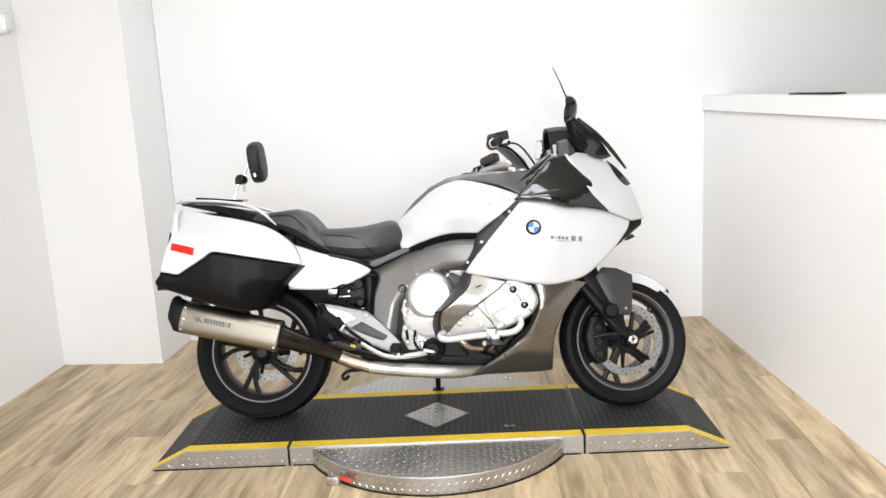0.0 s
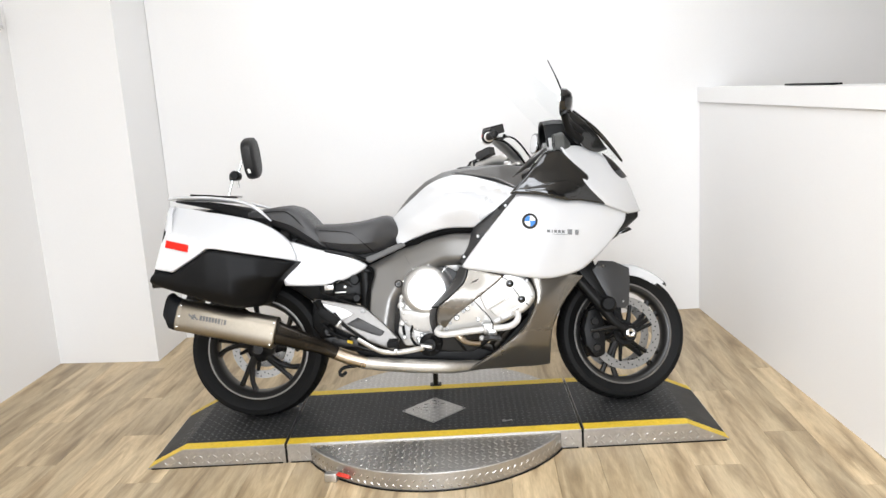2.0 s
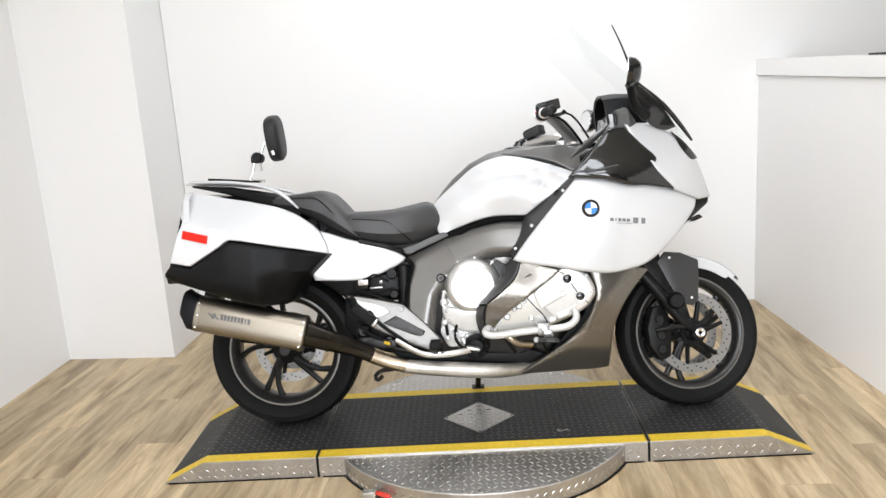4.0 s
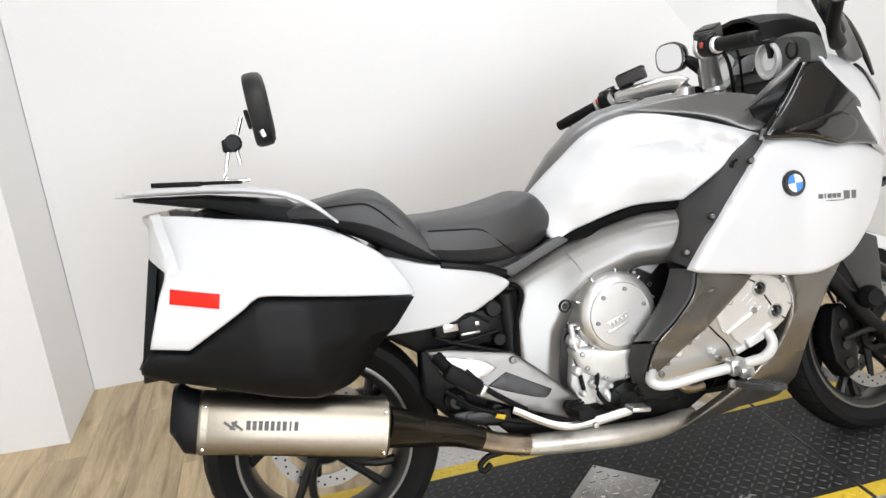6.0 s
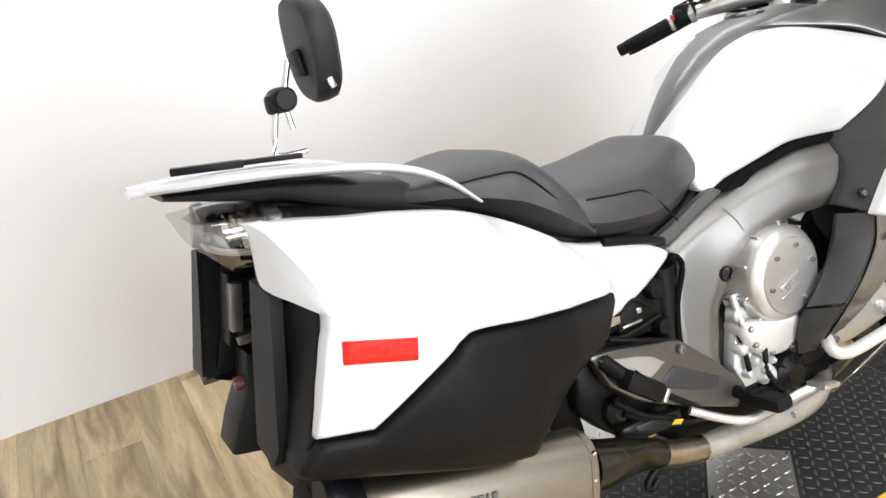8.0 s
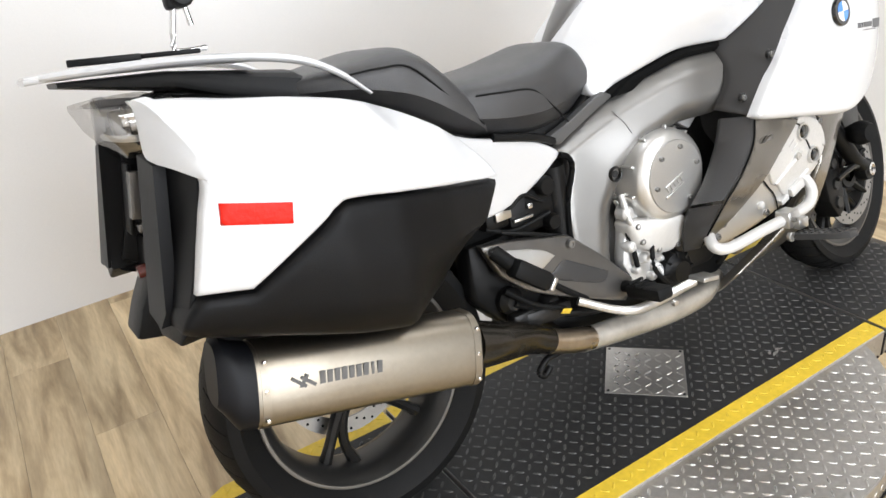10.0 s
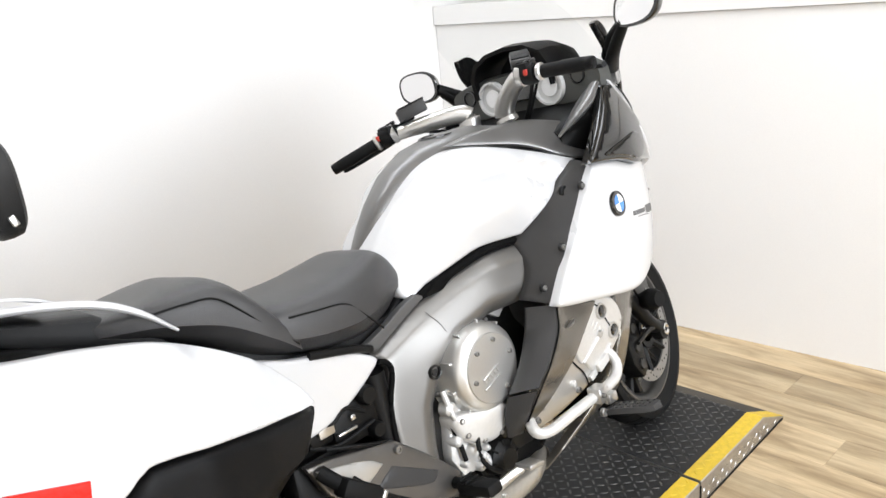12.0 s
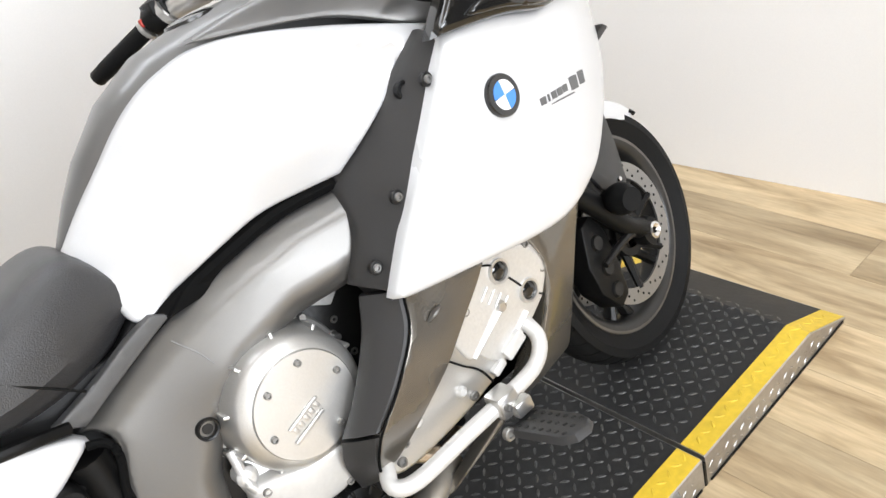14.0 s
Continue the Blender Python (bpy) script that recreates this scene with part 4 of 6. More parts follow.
def knee_face(name, outer, rear, label):
    bm = bmesh.new()
    rows = []
    for p_, q_ in zip(catmull(outer, 5), catmull(rear, 5)):
        p_, q_ = Vector(p_), Vector(q_)
        n_ = Vector((-0.004, -0.003, 0.002))
        back = Vector((0.012, 0.012, -0.004))
        rows.append([p_, p_ * 0.94 + q_ * 0.06 + n_, p_ * 0.5 + q_ * 0.5 + n_ * 1.8, p_ * 0.06 + q_ * 0.94 + n_, q_, q_ + back, p_ * 0.5 + q_ * 0.5 + back, p_ + back])
    skin(bm, rows)
    return part(name, bm, DKGREY, kp, label)


knee_face("knee_pad", [(0.95, -0.292, 0.628), (0.927, -0.3, 0.57), (0.868, -0.307, 0.515), (0.815, -0.306, 0.476)], [(0.915, -0.225, 0.63), (0.885, -0.232, 0.575), (0.83, -0.24, 0.51), (0.785, -0.236, 0.464)], "dark grey rear face of the knee panel")
knee_face("knee_pad", [(0.813, -0.303, 0.468), (0.804, -0.272, 0.41), (0.82, -0.222, 0.348)], [(0.783, -0.23, 0.456), (0.775, -0.216, 0.41), (0.788, -0.196, 0.345)], "dark grey lower knee pad")
bm = bmesh.new()
tube(bm, [(0.949, -0.294, 0.622), (0.928, -0.302, 0.57), (0.868, -0.31, 0.514), (0.815, -0.31, 0.472), (0.803, -0.274, 0.41), (0.819, -0.222, 0.35)], 0.0022, n=8)
part("seam", bm, DARK, kp)
bm = bmesh.new()
prism(bm, [(0.82, 0.655), (0.9, 0.66), (0.93, 0.635), (0.9, 0.61), (0.86, 0.635)], -0.15, -0.13, 0.004)
part("frame_brace", bm, ENGINE, bike, "pale cast brace above the clutch cover")

# dark belly under the engine
bm = bmesh.new()
prism(bm, [(0.42, 0.3), (0.5, 0.215), (0.95, 0.195), (1.05, 0.25), (0.9, 0.3)], -0.125, 0.125, 0.012)
part("belly", bm, BLACK, bike, "black engine belly")

# lower cowl
cowl_ol = [(1.44, 0.565, 1), (1.345, 0.45), (1.293, 0.33), (1.29, 0.178, 1), (1.2, 0.172), (0.925, 0.18, 1), (1.07, 0.277), (1.175, 0.367), (1.228, 0.485), (1.2, 0.585, 1), (1.3, 0.6)]
CWF = field((1.43, 0.56, -0.2), (1.31, 0.35, -0.2), (1.3, 0.2, -0.13), (0.95, 0.2, -0.17), (1.1, 0.26, -0.2), (1.22, 0.45, -0.255), (1.22, 0.58, -0.28), (1.2, 0.3, -0.21))
both("lower_cowl", cowl_ol, lambda q: CWF(q) - 0.008 + 0.55 * np.clip(np.interp(q[:, 0], [0.93, 1.15, 1.29], [0.19, 0.29, 0.26]) - q[:, 1], 0, 1) + 0.25 * np.clip(q[:, 1] - np.interp(q[:, 0], [1.15, 1.24, 1.42], [0.3, 0.47, 0.59]), 0, 1), BRONZE, 0.03, 0.008, 0.02, "bronze-grey lower cowl")
bm = bmesh.new()
prism(bm, [(1.42, 0.6), (1.3, 0.38), (1.26, 0.25), (1.05, 0.25), (1.2, 0.4), (1.22, 0.6)], -0.11, 0.11, 0.01)
part("radiator", bm, BLACK, bike, "black radiator and ducting")

# exhaust
bm = bmesh.new()
tube(bm, [(0.99, -0.105, 0.195), (0.93, -0.135, 0.196), (0.86, -0.165, 0.2), (0.75, -0.181, 0.21), (0.6, -0.18, 0.224), (0.465, -0.182, 0.242)], [0.02, 0.024, 0.027, 0.029, 0.028, 0.025], n=16, squash=1.05)
part("exhaust_collector", bm, COLLECT, bike, "pale tan steel exhaust collector pipe")
bm = bmesh.new()
tube(bm, [(0.49, -0.182, 0.24), (0.42, -0.19, 0.263), (0.34, -0.205, 0.3)], 0.0275, n=16)
part("link_pipe", bm, PIPE, bike, "heat-tinted steel link pipe")
bm = bmesh.new()
tube(bm, [(0.365, -0.2, 0.29), (0.3, -0.215, 0.325), (0.19, -0.26, 0.373), (0.125, -0.278, 0.4)], [0.029, 0.034, 0.043, 0.05], n=18)
part("muffler_inlet", bm, DKBRONZE, bike, "dark conical muffler inlet")
MD = Vector((-0.415, -0.004, 0.1)).normalized()
MN = Vector((0, 1, 0))
MU = MN.cross(MD).normalized()
if MU.z < 0:
    MU = -MU


def hexring(c, hy, hz, n=30):
    out = []
    for t in np.linspace(0, 2 * math.pi, n, endpoint=False):
        cc, ss = math.cos(t), math.sin(t)
        k = 1 / (abs(cc) ** 3 + abs(ss) ** 3) ** (1 / 3)
        sk = 0.18 * hy * ss * k
        out.append(Vector(c) + MN * (hy * cc * k + sk) + MU * (hz * ss * k))
    return out


M0, M1, M2 = Vector((0.132, -0.28, 0.398)), Vector((-0.275, -0.284, 0.5)), Vector((-0.325, -0.282, 0.545))
bm = bmesh.new()
skin(bm, [hexring(M0 + (M1 - M0) * f, 0.049 * k, 0.066 * k) for f, k in ((0, 0.9), (0.012, 1), (0.3, 1.0), (0.7, 1.0), (0.985, 1.0), (1.0, 0.97))])
muff = part("muffler", bm, TITAN, bike, "brushed titanium muffler with dark end cap")
for f in (0.03, 0.97):
    bm = bmesh.new()
    c = M0 + (M1 - M0) * f
    skin(bm, [hexring(c - MD * 0.007, 0.0502, 0.0672), hexring(c + MD * 0.007, 0.0502, 0.0672)])
    part("strap", bm, TITAN, muff, "riveted band")
    for u in (-0.045, 0.0, 0.045):
        bm = bmesh.new()
        lathe(bm, [(0, -0.003), (0.0035, -0.002), (0.0045, 0.002)], c=tuple(c + MU * u - MN * (0.0492 - 0.13 * u)), n=9)
        part("rivet", bm, CHROME, muff)
bm = bmesh.new()
skin(bm, [hexring(M1, 0.049, 0.066), hexring(M1 + MD * 0.025 + MU * 0.004, 0.049, 0.067), hexring(M2 + Vector((0.01, 0, -0.01)), 0.043, 0.058), hexring(M2 - Vector((0, 0, 0.006)), 0.036, 0.048)])
part("end_cap", bm, CARBON, muff, "dark carbon end cap")
bm = bmesh.new()
lathe(bm, [(0.0, 0.006), (0.022, 0.006), (0.024, -0.002), (0.027, -0.002), (0.028, 0.01)], n=24, m=Matrix.Rotation(radians(-90), 4, "Z") @ Matrix.Rotation(radians(-14), 4, "X"), c=tuple(M2 + Vector((0.006, 0, 0))))
part("outlet", bm, DARK, muff)
bm = bmesh.new()
for k, w in enumerate((0.0095, 0.009, 0.009, 0.0095, 0.009, 0.009, 0.0095, 0.0045, 0.009)):
    c = M1 - MD * (0.106 + k * 0.0128)
    box(bm, tuple(c - MN * 0.0487 + MU * 0.008), (w, 0.0012, 0.021), 0, Matrix.Rotation(math.atan2(0.1, 0.415), 4, "Y"))
part("lettering", bm, LETTER, muff, "grey printed bars", smooth=False)
bm = bmesh.new()
for a, u, ln in ((-0.75, 0.066, 0.03), (0.75, 0.074, 0.026), (-0.75, 0.082, 0.03)):
    box(bm, tuple(M1 - MD * u - MN * 0.0487 + MU * 0.006), (0.006, 0.0012, ln), 0, Matrix.Rotation(a, 4, "Y"))
part("printed_mark", bm, LETTER, muff, smooth=False)

# main frame side
FF = field((0.52, 0.65, -0.135), (0.65, 0.578, -0.155), (0.6, 0.4, -0.168), (0.52, 0.48, -0.15), (0.666, 0.704, -0.15), (0.698, 0.647, -0.185), (0.85, 0.72, -0.208), (1.0, 0.72, -0.222), (0.99, 0.775, -0.2), (0.66, 0.745, -0.13), (0.61, 0.34, -0.178), (0.84, 0.655, -0.2), (0.8, 0.775, -0.172), soft=0.02)
frame_ol = [(0.508, 0.655, 1), (0.582, 0.688), (0.651, 0.718), (0.72, 0.742), (0.80, 0.762), (0.885, 0.776), (0.985, 0.774, 1), (1.012, 0.755), (0.998, 0.66, 1), (0.938, 0.64), (0.84, 0.638), (0.745, 0.608), (0.68, 0.554), (0.638, 0.49), (0.618, 0.40), (0.612, 0.345, 1), (0.56, 0.375), (0.512, 0.44, 1), (0.515, 0.541), (0.54, 0.618), (0.53, 0.648)]
FPOLY = smooth_outline(frame_ol, 0.014)
FTOP = np.array([p[:2] for p in frame_ol[:7]])
FLOW = np.array([p[:2] for p in frame_ol[8:16]])


def beam(q):
    """The beam's outer face: a sloping band along the upper edge, a crease, the flat side, then a roll inwards along the lower edge."""
    q = np.atleast_2d(q)

    def away(line_):
        a, d = line_[:-1], np.diff(line_, axis=0)
        t = np.clip(((q[:, None] - a) * d).sum(-1) / (d * d).sum(-1), 0, 1)
        return np.sqrt((((a + t[..., None] * d) - q[:, None]) ** 2).sum(-1)).min(1)

    roll = np.clip(1 - away(FLOW) / 0.05, 0, 1) ** 2
    return FF(q) + 0.02 * np.clip(1 - away(FTOP) / 0.03, 0, 1) + 0.034 * roll + 0.5 * np.clip(0.006 - seg_dist(q, FPOLY), 0, 1)


fr = both("main_frame", frame_ol, beam, SILVER, 0.05, 0.004, 0.01, "silver-grey cast main frame beam")
bm = bmesh.new()
PY = float(beam(np.array([[0.645, 0.572]]))[0])
lathe(bm, [(0.0, -0.002), (0.008, -0.002), (0.009, 0.002), (0.0115, 0.002), (0.013, -0.006), (0.016, -0.007), (0.0175, -0.005), (0.018, 0.012)], c=(0.645, PY + 0.001, 0.572), n=22)
part("pivot_plug", bm, DKMETAL, fr, "dark recessed pivot plug")
# black strip put in the gap above the frame in place of its shade
bm = bmesh.new()
tube(bm, [(x, float(FF(np.array([[x, z]]))[0]) + 0.022, z) for x, z in ((0.5, 0.665), (0.55, 0.685), (0.6, 0.704), (0.66, 0.73), (0.72, 0.75), (0.8, 0.772), (0.885, 0.788), (0.98, 0.787))], 0.012, n=8)
part("gap_seal", bm, DARK, fr, "black strip standing in for the shaded gap above the frame")
bm = bmesh.new()
tube(bm, [(x, float(FF(np.array([[x, z]]))[0]) - 0.0005, z) for x, z in ((0.668, 0.708), (0.678, 0.692), (0.689, 0.675), (0.698, 0.652))], 0.0012, n=6)
part("seam", bm, TANKGREY, fr)

# grey trim strip between seat and frame, black line below it
SRF = field((0.5, 0.68, -0.139), (0.58, 0.7, -0.136), (0.65, 0.73, -0.136), (0.69, 0.742, -0.138))
both("seat_trim", [(0.488, 0.69, 1), (0.522, 0.668, 1), (0.58, 0.692), (0.65, 0.72), (0.692, 0.737, 1), (0.664, 0.75, 1), (0.62, 0.736), (0.56, 0.712)], SRF, STRIP, 0.02, 0.003, 0.012, "grey trim strip beside the seat")
bm = bmesh.new()
tube(bm, [(0.508, -0.152, 0.652), (0.528, -0.153, 0.642), (0.534, -0.154, 0.615), (0.509, -0.152, 0.54), (0.506, -0.154, 0.44), (0.556, -0.162, 0.37), (0.605, -0.166, 0.34)], 0.0065, n=8)
part("frame_seal", bm, DARK, fr, "black seal along the frame's rear edge")

# dark inner core under seat and tank
bm = bmesh.new()
prism(bm, [(0.1, 0.62), (0.2, 0.8), (0.6, 0.72), (0.72, 0.8), (1.0, 0.82), (1.25, 0.9), (1.45, 0.85), (1.45, 0.6), (1.0, 0.55), (0.6, 0.5), (0.3, 0.48)], -0.105, 0.105, 0.015)
part("inner_frame", bm, BLACK, bike, "black inner frame and airbox")
# dark block behind the strip, blackening the shaded gap below the tank
bm = bmesh.new()
prism(bm, [(0.68, 0.735), (0.72, 0.76), (0.86, 0.806), (0.985, 0.806), (0.995, 0.765), (0.85, 0.765), (0.74, 0.735)], -0.15, 0.15, 0.004)
part("gap_trim", bm, DARK, bike)
bm = bmesh.new()
box(bm, (0.42, -0.12, 0.555), (0.12, 0.05, 0.09), 0.01)
box(bm, (0.33, -0.125, 0.57), (0.06, 0.045, 0.06), 0.01)
tube(bm, [(0.5, -0.12, 0.44), (0.5, -0.125, 0.63)], 0.03, n=14, smooth=0)
part("battery_tray", bm, BLACK, bike, "black boxes and reservoir under the seat")
for x, z, r in ((0.455, 0.6, 0.022), (0.46, 0.52, 0.018)):
    bm = bmesh.new()
    lathe(bm, [(0, -0.165), (r * 0.8, -0.165), (r, -0.158), (r, -0.12)], c=(x, 0, z), n=18)
    part("reservoir_cap", bm, BLACK, bike, "black cap")
for pts in ([(0.3, -0.15, 0.6), (0.35, -0.165, 0.585), (0.39, -0.16, 0.6), (0.44, -0.155, 0.57)], [(0.33, -0.15, 0.535), (0.38, -0.165, 0.52), (0.43, -0.16, 0.5), (0.48, -0.15, 0.48)]):
    bm = bmesh.new()
    tube(bm, pts, 0.0045, n=8)
    part("cable", bm, RUBBER, bike)
bm = bmesh.new()
box(bm, (0.34, -0.152, 0.575), (0.04, 0.008, 0.03), 0.003)
box(bm, (0.41, -0.15, 0.57), (0.012, 0.01, 0.012), 0.002)
box(bm, (0.39, -0.15, 0.548), (0.05, 0.008, 0.006), 0.002)
part("connector", bm, ALU, bike, "bright cable connectors")
bm = bmesh.new()
tube(bm, [(0.32, -0.14, 0.6), (0.38, -0.15, 0.59), (0.44, -0.15, 0.62), (0.48, -0.14, 0.6)], 0.005, n=8)
tube(bm, [(0.3, -0.14, 0.55), (0.36, -0.15, 0.53), (0.46, -0.15, 0.54)], 0.005, n=8)
part("cable", bm, RUBBER, bike)

# tank: graphite centre with white side shells
bm = bmesh.new()
TX = [(0.618, 0.02, 0.845), (0.635, 0.036, 0.868), (0.67, 0.052, 0.912), (0.71, 0.066, 0.955), (0.78, 0.088, 1.012), (0.86, 0.11, 1.05), (0.96, 0.138, 1.067), (1.07, 0.155, 1.07), (1.2, 0.18, 1.045), (1.3, 0.19, 1.005), (1.36, 0.17, 0.965)]
skin(bm, [ring_section(x, b, 0.72 - (z - 0.72), z + 0.008, 44, 0.72) for x, b, z in TX])
tank = part("tank_centre", bm, TANKGREY, bike, "graphite-grey tank centre with fuel cap")
bm = bmesh.new()
lathe(bm, [(0, 0.014), (0.03, 0.013), (0.044, 0.009), (0.048, 0.0), (0.048, -0.01)], c=(0.97, 0.0, 1.064), n=32, m=Matrix.Rotation(math.pi / 2, 4, "X"))
part("fuel_cap", bm, GLOSS, tank, "black fuel filler cap")
TS = field((0.7, 0.75, -0.13), (0.665, 0.738, -0.128), (0.655, 0.80, -0.108), (0.62, 0.862, -0.055), (0.68, 0.918, -0.058), (0.73, 0.958, -0.064), (0.763, 0.99, -0.075), (0.85, 1.033, -0.088), (0.93, 1.04, -0.11), (1.03, 1.02, -0.155), (1.19, 0.945, -0.24), (0.85, 0.93, -0.205), (0.72, 0.86, -0.15), (0.98, 0.81, -0.215), (0.87, 0.81, -0.185), (1.08, 0.9, -0.26), (0.95, 0.9, -0.245), (1.1, 0.99, -0.195))
tank_ol = [(0.705, 0.757, 1), (0.674, 0.738, 1), (0.645, 0.748), (0.637, 0.79), (0.618, 0.852, 1), (0.67, 0.902), (0.725, 0.947), (0.79, 0.996), (0.86, 1.026), (0.94, 1.034), (1.06, 0.998), (1.205, 0.935, 1), (1.08, 0.865), (0.985, 0.797, 1), (0.87, 0.8), (0.79, 0.785)]
def TSF(q):
    """The tank's flank: swells out to a curved ridge, then falls back into a hollow below it."""
    q = np.atleast_2d(q)
    below = -1.3384 * q[:, 0] ** 2 + 2.4970 * q[:, 0] - 0.1785 - q[:, 1]
    along = np.clip((q[:, 0] - 0.7) / 0.15, 0, 1) * np.clip((1.2 - q[:, 0]) / 0.1, 0, 1)
    return TS(q) + 0.056 * along * np.clip(below / 0.035, 0, 1) * np.exp(-np.clip(below, 0, 1) / 0.085) - 0.004 * along * np.exp(-(below / 0.02) ** 2)


part("tank_side", shell(tank_ol, TSF, 0.05, 0.008, 0.018, 1), WHITE, bike, "pearl white tank side panel")
far_ol = [(p[0] + 0.012, p[1] - 0.03) + tuple(p[2:]) if p[0] < 0.8 and p[1] > 0.84 else p for p in tank_ol]
part("tank_side", shell(far_ol, TSF, 0.05, 0.008, 0.03, -1), WHITE, bike, "pearl white tank side panel")
# dark trim ahead of the tank
both("tank_trim", [(0.9, 1.046, 1), (1.0, 1.06), (1.15, 1.06), (1.3, 1.01), (1.3, 0.93, 1), (1.2, 0.938), (1.08, 1.003)], field((0.9, 1.046, -0.1), (1.0, 1.06, -0.12), (1.15, 1.05, -0.16), (1.3, 1.0, -0.22), (1.25, 0.94, -0.249), (1.1, 1.0, -0.194)), TANKGREY, 0.02, 0.008, 0.02, "dark graphite upper tank trim")

# fairing
FS = field((0.93, 0.64, -0.325), (1.19, 0.92, -0.32), (1.21, 0.813, -0.335), (1.53, 0.862, -0.23), (1.29, 0.575, -0.315), (1.67, 0.8, -0.13), (1.47, 0.605, -0.25), (1.05, 0.74, -0.332), (1.4, 0.75, -0.305), (1.58, 0.7, -0.2))
fair_ol = [(0.922, 0.635, 1), (1.004, 0.738), (1.168, 0.922, 1), (1.262, 0.912), (1.36, 0.886), (1.43, 0.884), (1.54, 0.862), (1.65, 0.824, 1), (1.632, 0.778), (1.548, 0.69), (1.44, 0.602), (1.35, 0.574), (1.25, 0.567), (1.08, 0.598), (0.955, 0.622)]
fair = both("fairing_side", fair_ol, FS, WHITE, 0.03, 0.012, 0.02, "pearl white side fairing")
bm = bmesh.new()
prism(bm, [(1.6, 0.735), (1.655, 0.762), (1.668, 0.75), (1.63, 0.735)], -0.155, -0.12, 0.003)
part("air_slot", bm, GLOSS, fair, "black air slot")
# round badge: dark ring with blue and white quarters
BC = (1.213, -0.339, 0.807)
BM_ = Matrix.Rotation(radians(6), 4, "Z") @ Matrix.Rotation(radians(-6), 4, "X")
bm = bmesh.new()
lathe(bm, [(0, -0.003), (0.031, -0.003), (0.0325, -0.001), (0.0325, 0.008)], c=BC, n=40, m=BM_)
badge = part("round_badge", bm, GLOSS, fair, "round badge, dark ring with blue and white quarters")
for q in range(4):
    bm = bmesh.new()
    pts = [(0, 0)] + [(0.0225 * math.cos(a), 0.0225 * math.sin(a)) for a in np.linspace(q * math.pi / 2 + 0.02, (q + 1) * math.pi / 2 - 0.02, 9)]
    vs = [bm.verts.new(Matrix.Translation(BC) @ BM_ @ Vector((x, -0.0038, z))) for x, z in pts]
    vb = [bm.verts.new(Matrix.Translation(BC) @ BM_ @ Vector((x, -0.002, z))) for x, z in pts]
    bm.faces.new(vs)
    for i in range(len(vs)):
        bm.faces.new((vs[i], vs[(i + 1) % len(vs)], vb[(i + 1) % len(vs)], vb[i]))
    part("quarter", bm, BLUE if q % 2 else ENAMEL, badge, smooth=False)
bm = bmesh.new()
for k, (w, h) in enumerate(((0.014, 0.014), (0.004, 0.014), (0.0125, 0.014), (0.0125, 0.014), (0.0125, 0.014), (0.026, 0.026), (0.02, 0.026))):
    x = 1.288 + (0, 0.015, 0.029, 0.045, 0.061, 0.0865, 0.117)[k]
    z = 0.762 - 0.1 * (x - 1.29)
    y = float(FS(np.array([[x, z]]))[0])
    box(bm, (x, y - 0.0005, z), (w * 0.92, 0.0025, h * 0.82), 0, Matrix.Rotation(radians(6), 4, "Y"))
y = float(FS(np.array([[1.32, 0.747]]))[0])
box(bm, (1.32, y - 0.0005, 0.747), (0.085, 0.0025, 0.0018), 0, Matrix.Rotation(radians(6), 4, "Y") @ Matrix.Rotation(radians(3), 4, "Z"))
part("lettering", bm, LETTER, fair, "dark grey model lettering bars", smooth=False)

# dark flap between tank and fairing
BP = field((0.93, 0.65, -0.27), (0.965, 0.76, -0.2), (1.08, 0.87, -0.24), (1.17, 0.925, -0.3), (1.0, 0.73, -0.31), (1.1, 0.85, -0.29))
flap = both("fairing_flap", [(0.935, 0.636, 1), (0.912, 0.652, 1), (0.955, 0.72), (0.975, 0.79, 1), (1.08, 0.868), (1.165, 0.938, 1), (1.175, 0.92, 1), (1.09, 0.828), (1.01, 0.738)], lambda q: np.maximum(BP(q), FS(q) + 0.02), DKGREY, 0.02, 0.006, 0.018, "dark grey fairing flap with screws")
for x, y, z in ((0.935, -0.282, 0.675), (0.997, -0.312, 0.757), (1.118, -0.312, 0.878)):
    bolt((x, y + 0.004, z), 0.0105, flap, DKMETAL, 0.004)
    bolt((x, y + 0.002, z), 0.0065, flap, BOLT, 0.006)
bolt((1.105, -0.262, 0.87), 0.015, flap, BLACK)

# gloss black cockpit side and silver nose
CS = field((1.15, 0.92, -0.33), (1.3, 1.1, -0.3), (1.36, 1.1, -0.285), (1.45, 0.95, -0.29), (1.54, 0.86, -0.25), (1.3, 0.93, -0.335))
both("cockpit_side", [(1.138, 0.925, 1), (1.2, 0.99), (1.3, 1.1, 1), (1.36, 1.1, 1), (1.42, 1.035), (1.472, 0.985), (1.472, 0.95), (1.5, 0.91), (1.545, 0.862, 1), (1.43, 0.88), (1.36, 0.884), (1.262, 0.91)], lambda q: CS(q) - 0.005, GLOSS, 0.03, 0.012, 0.02, "gloss black cockpit side panel")
part("cockpit_inlay", shell([(1.2, 0.935), (1.28, 0.955), (1.37, 0.965), (1.43, 0.94), (1.42, 0.905), (1.36, 0.893), (1.27, 0.918)], lambda q: CS(q) - 0.012, 0.012, 0.005, 0.02), GLOSS, bike, "gloss black storage lid")
NS = field((1.37, 1.11, -0.28), (1.5, 1.1, -0.2), (1.64, 1.0, -0.15), (1.72, 0.84, -0.06), (1.58, 0.86, -0.22), (1.47, 0.96, -0.285), (1.55, 1.0, -0.22), (1.68, 0.82, -0.12))
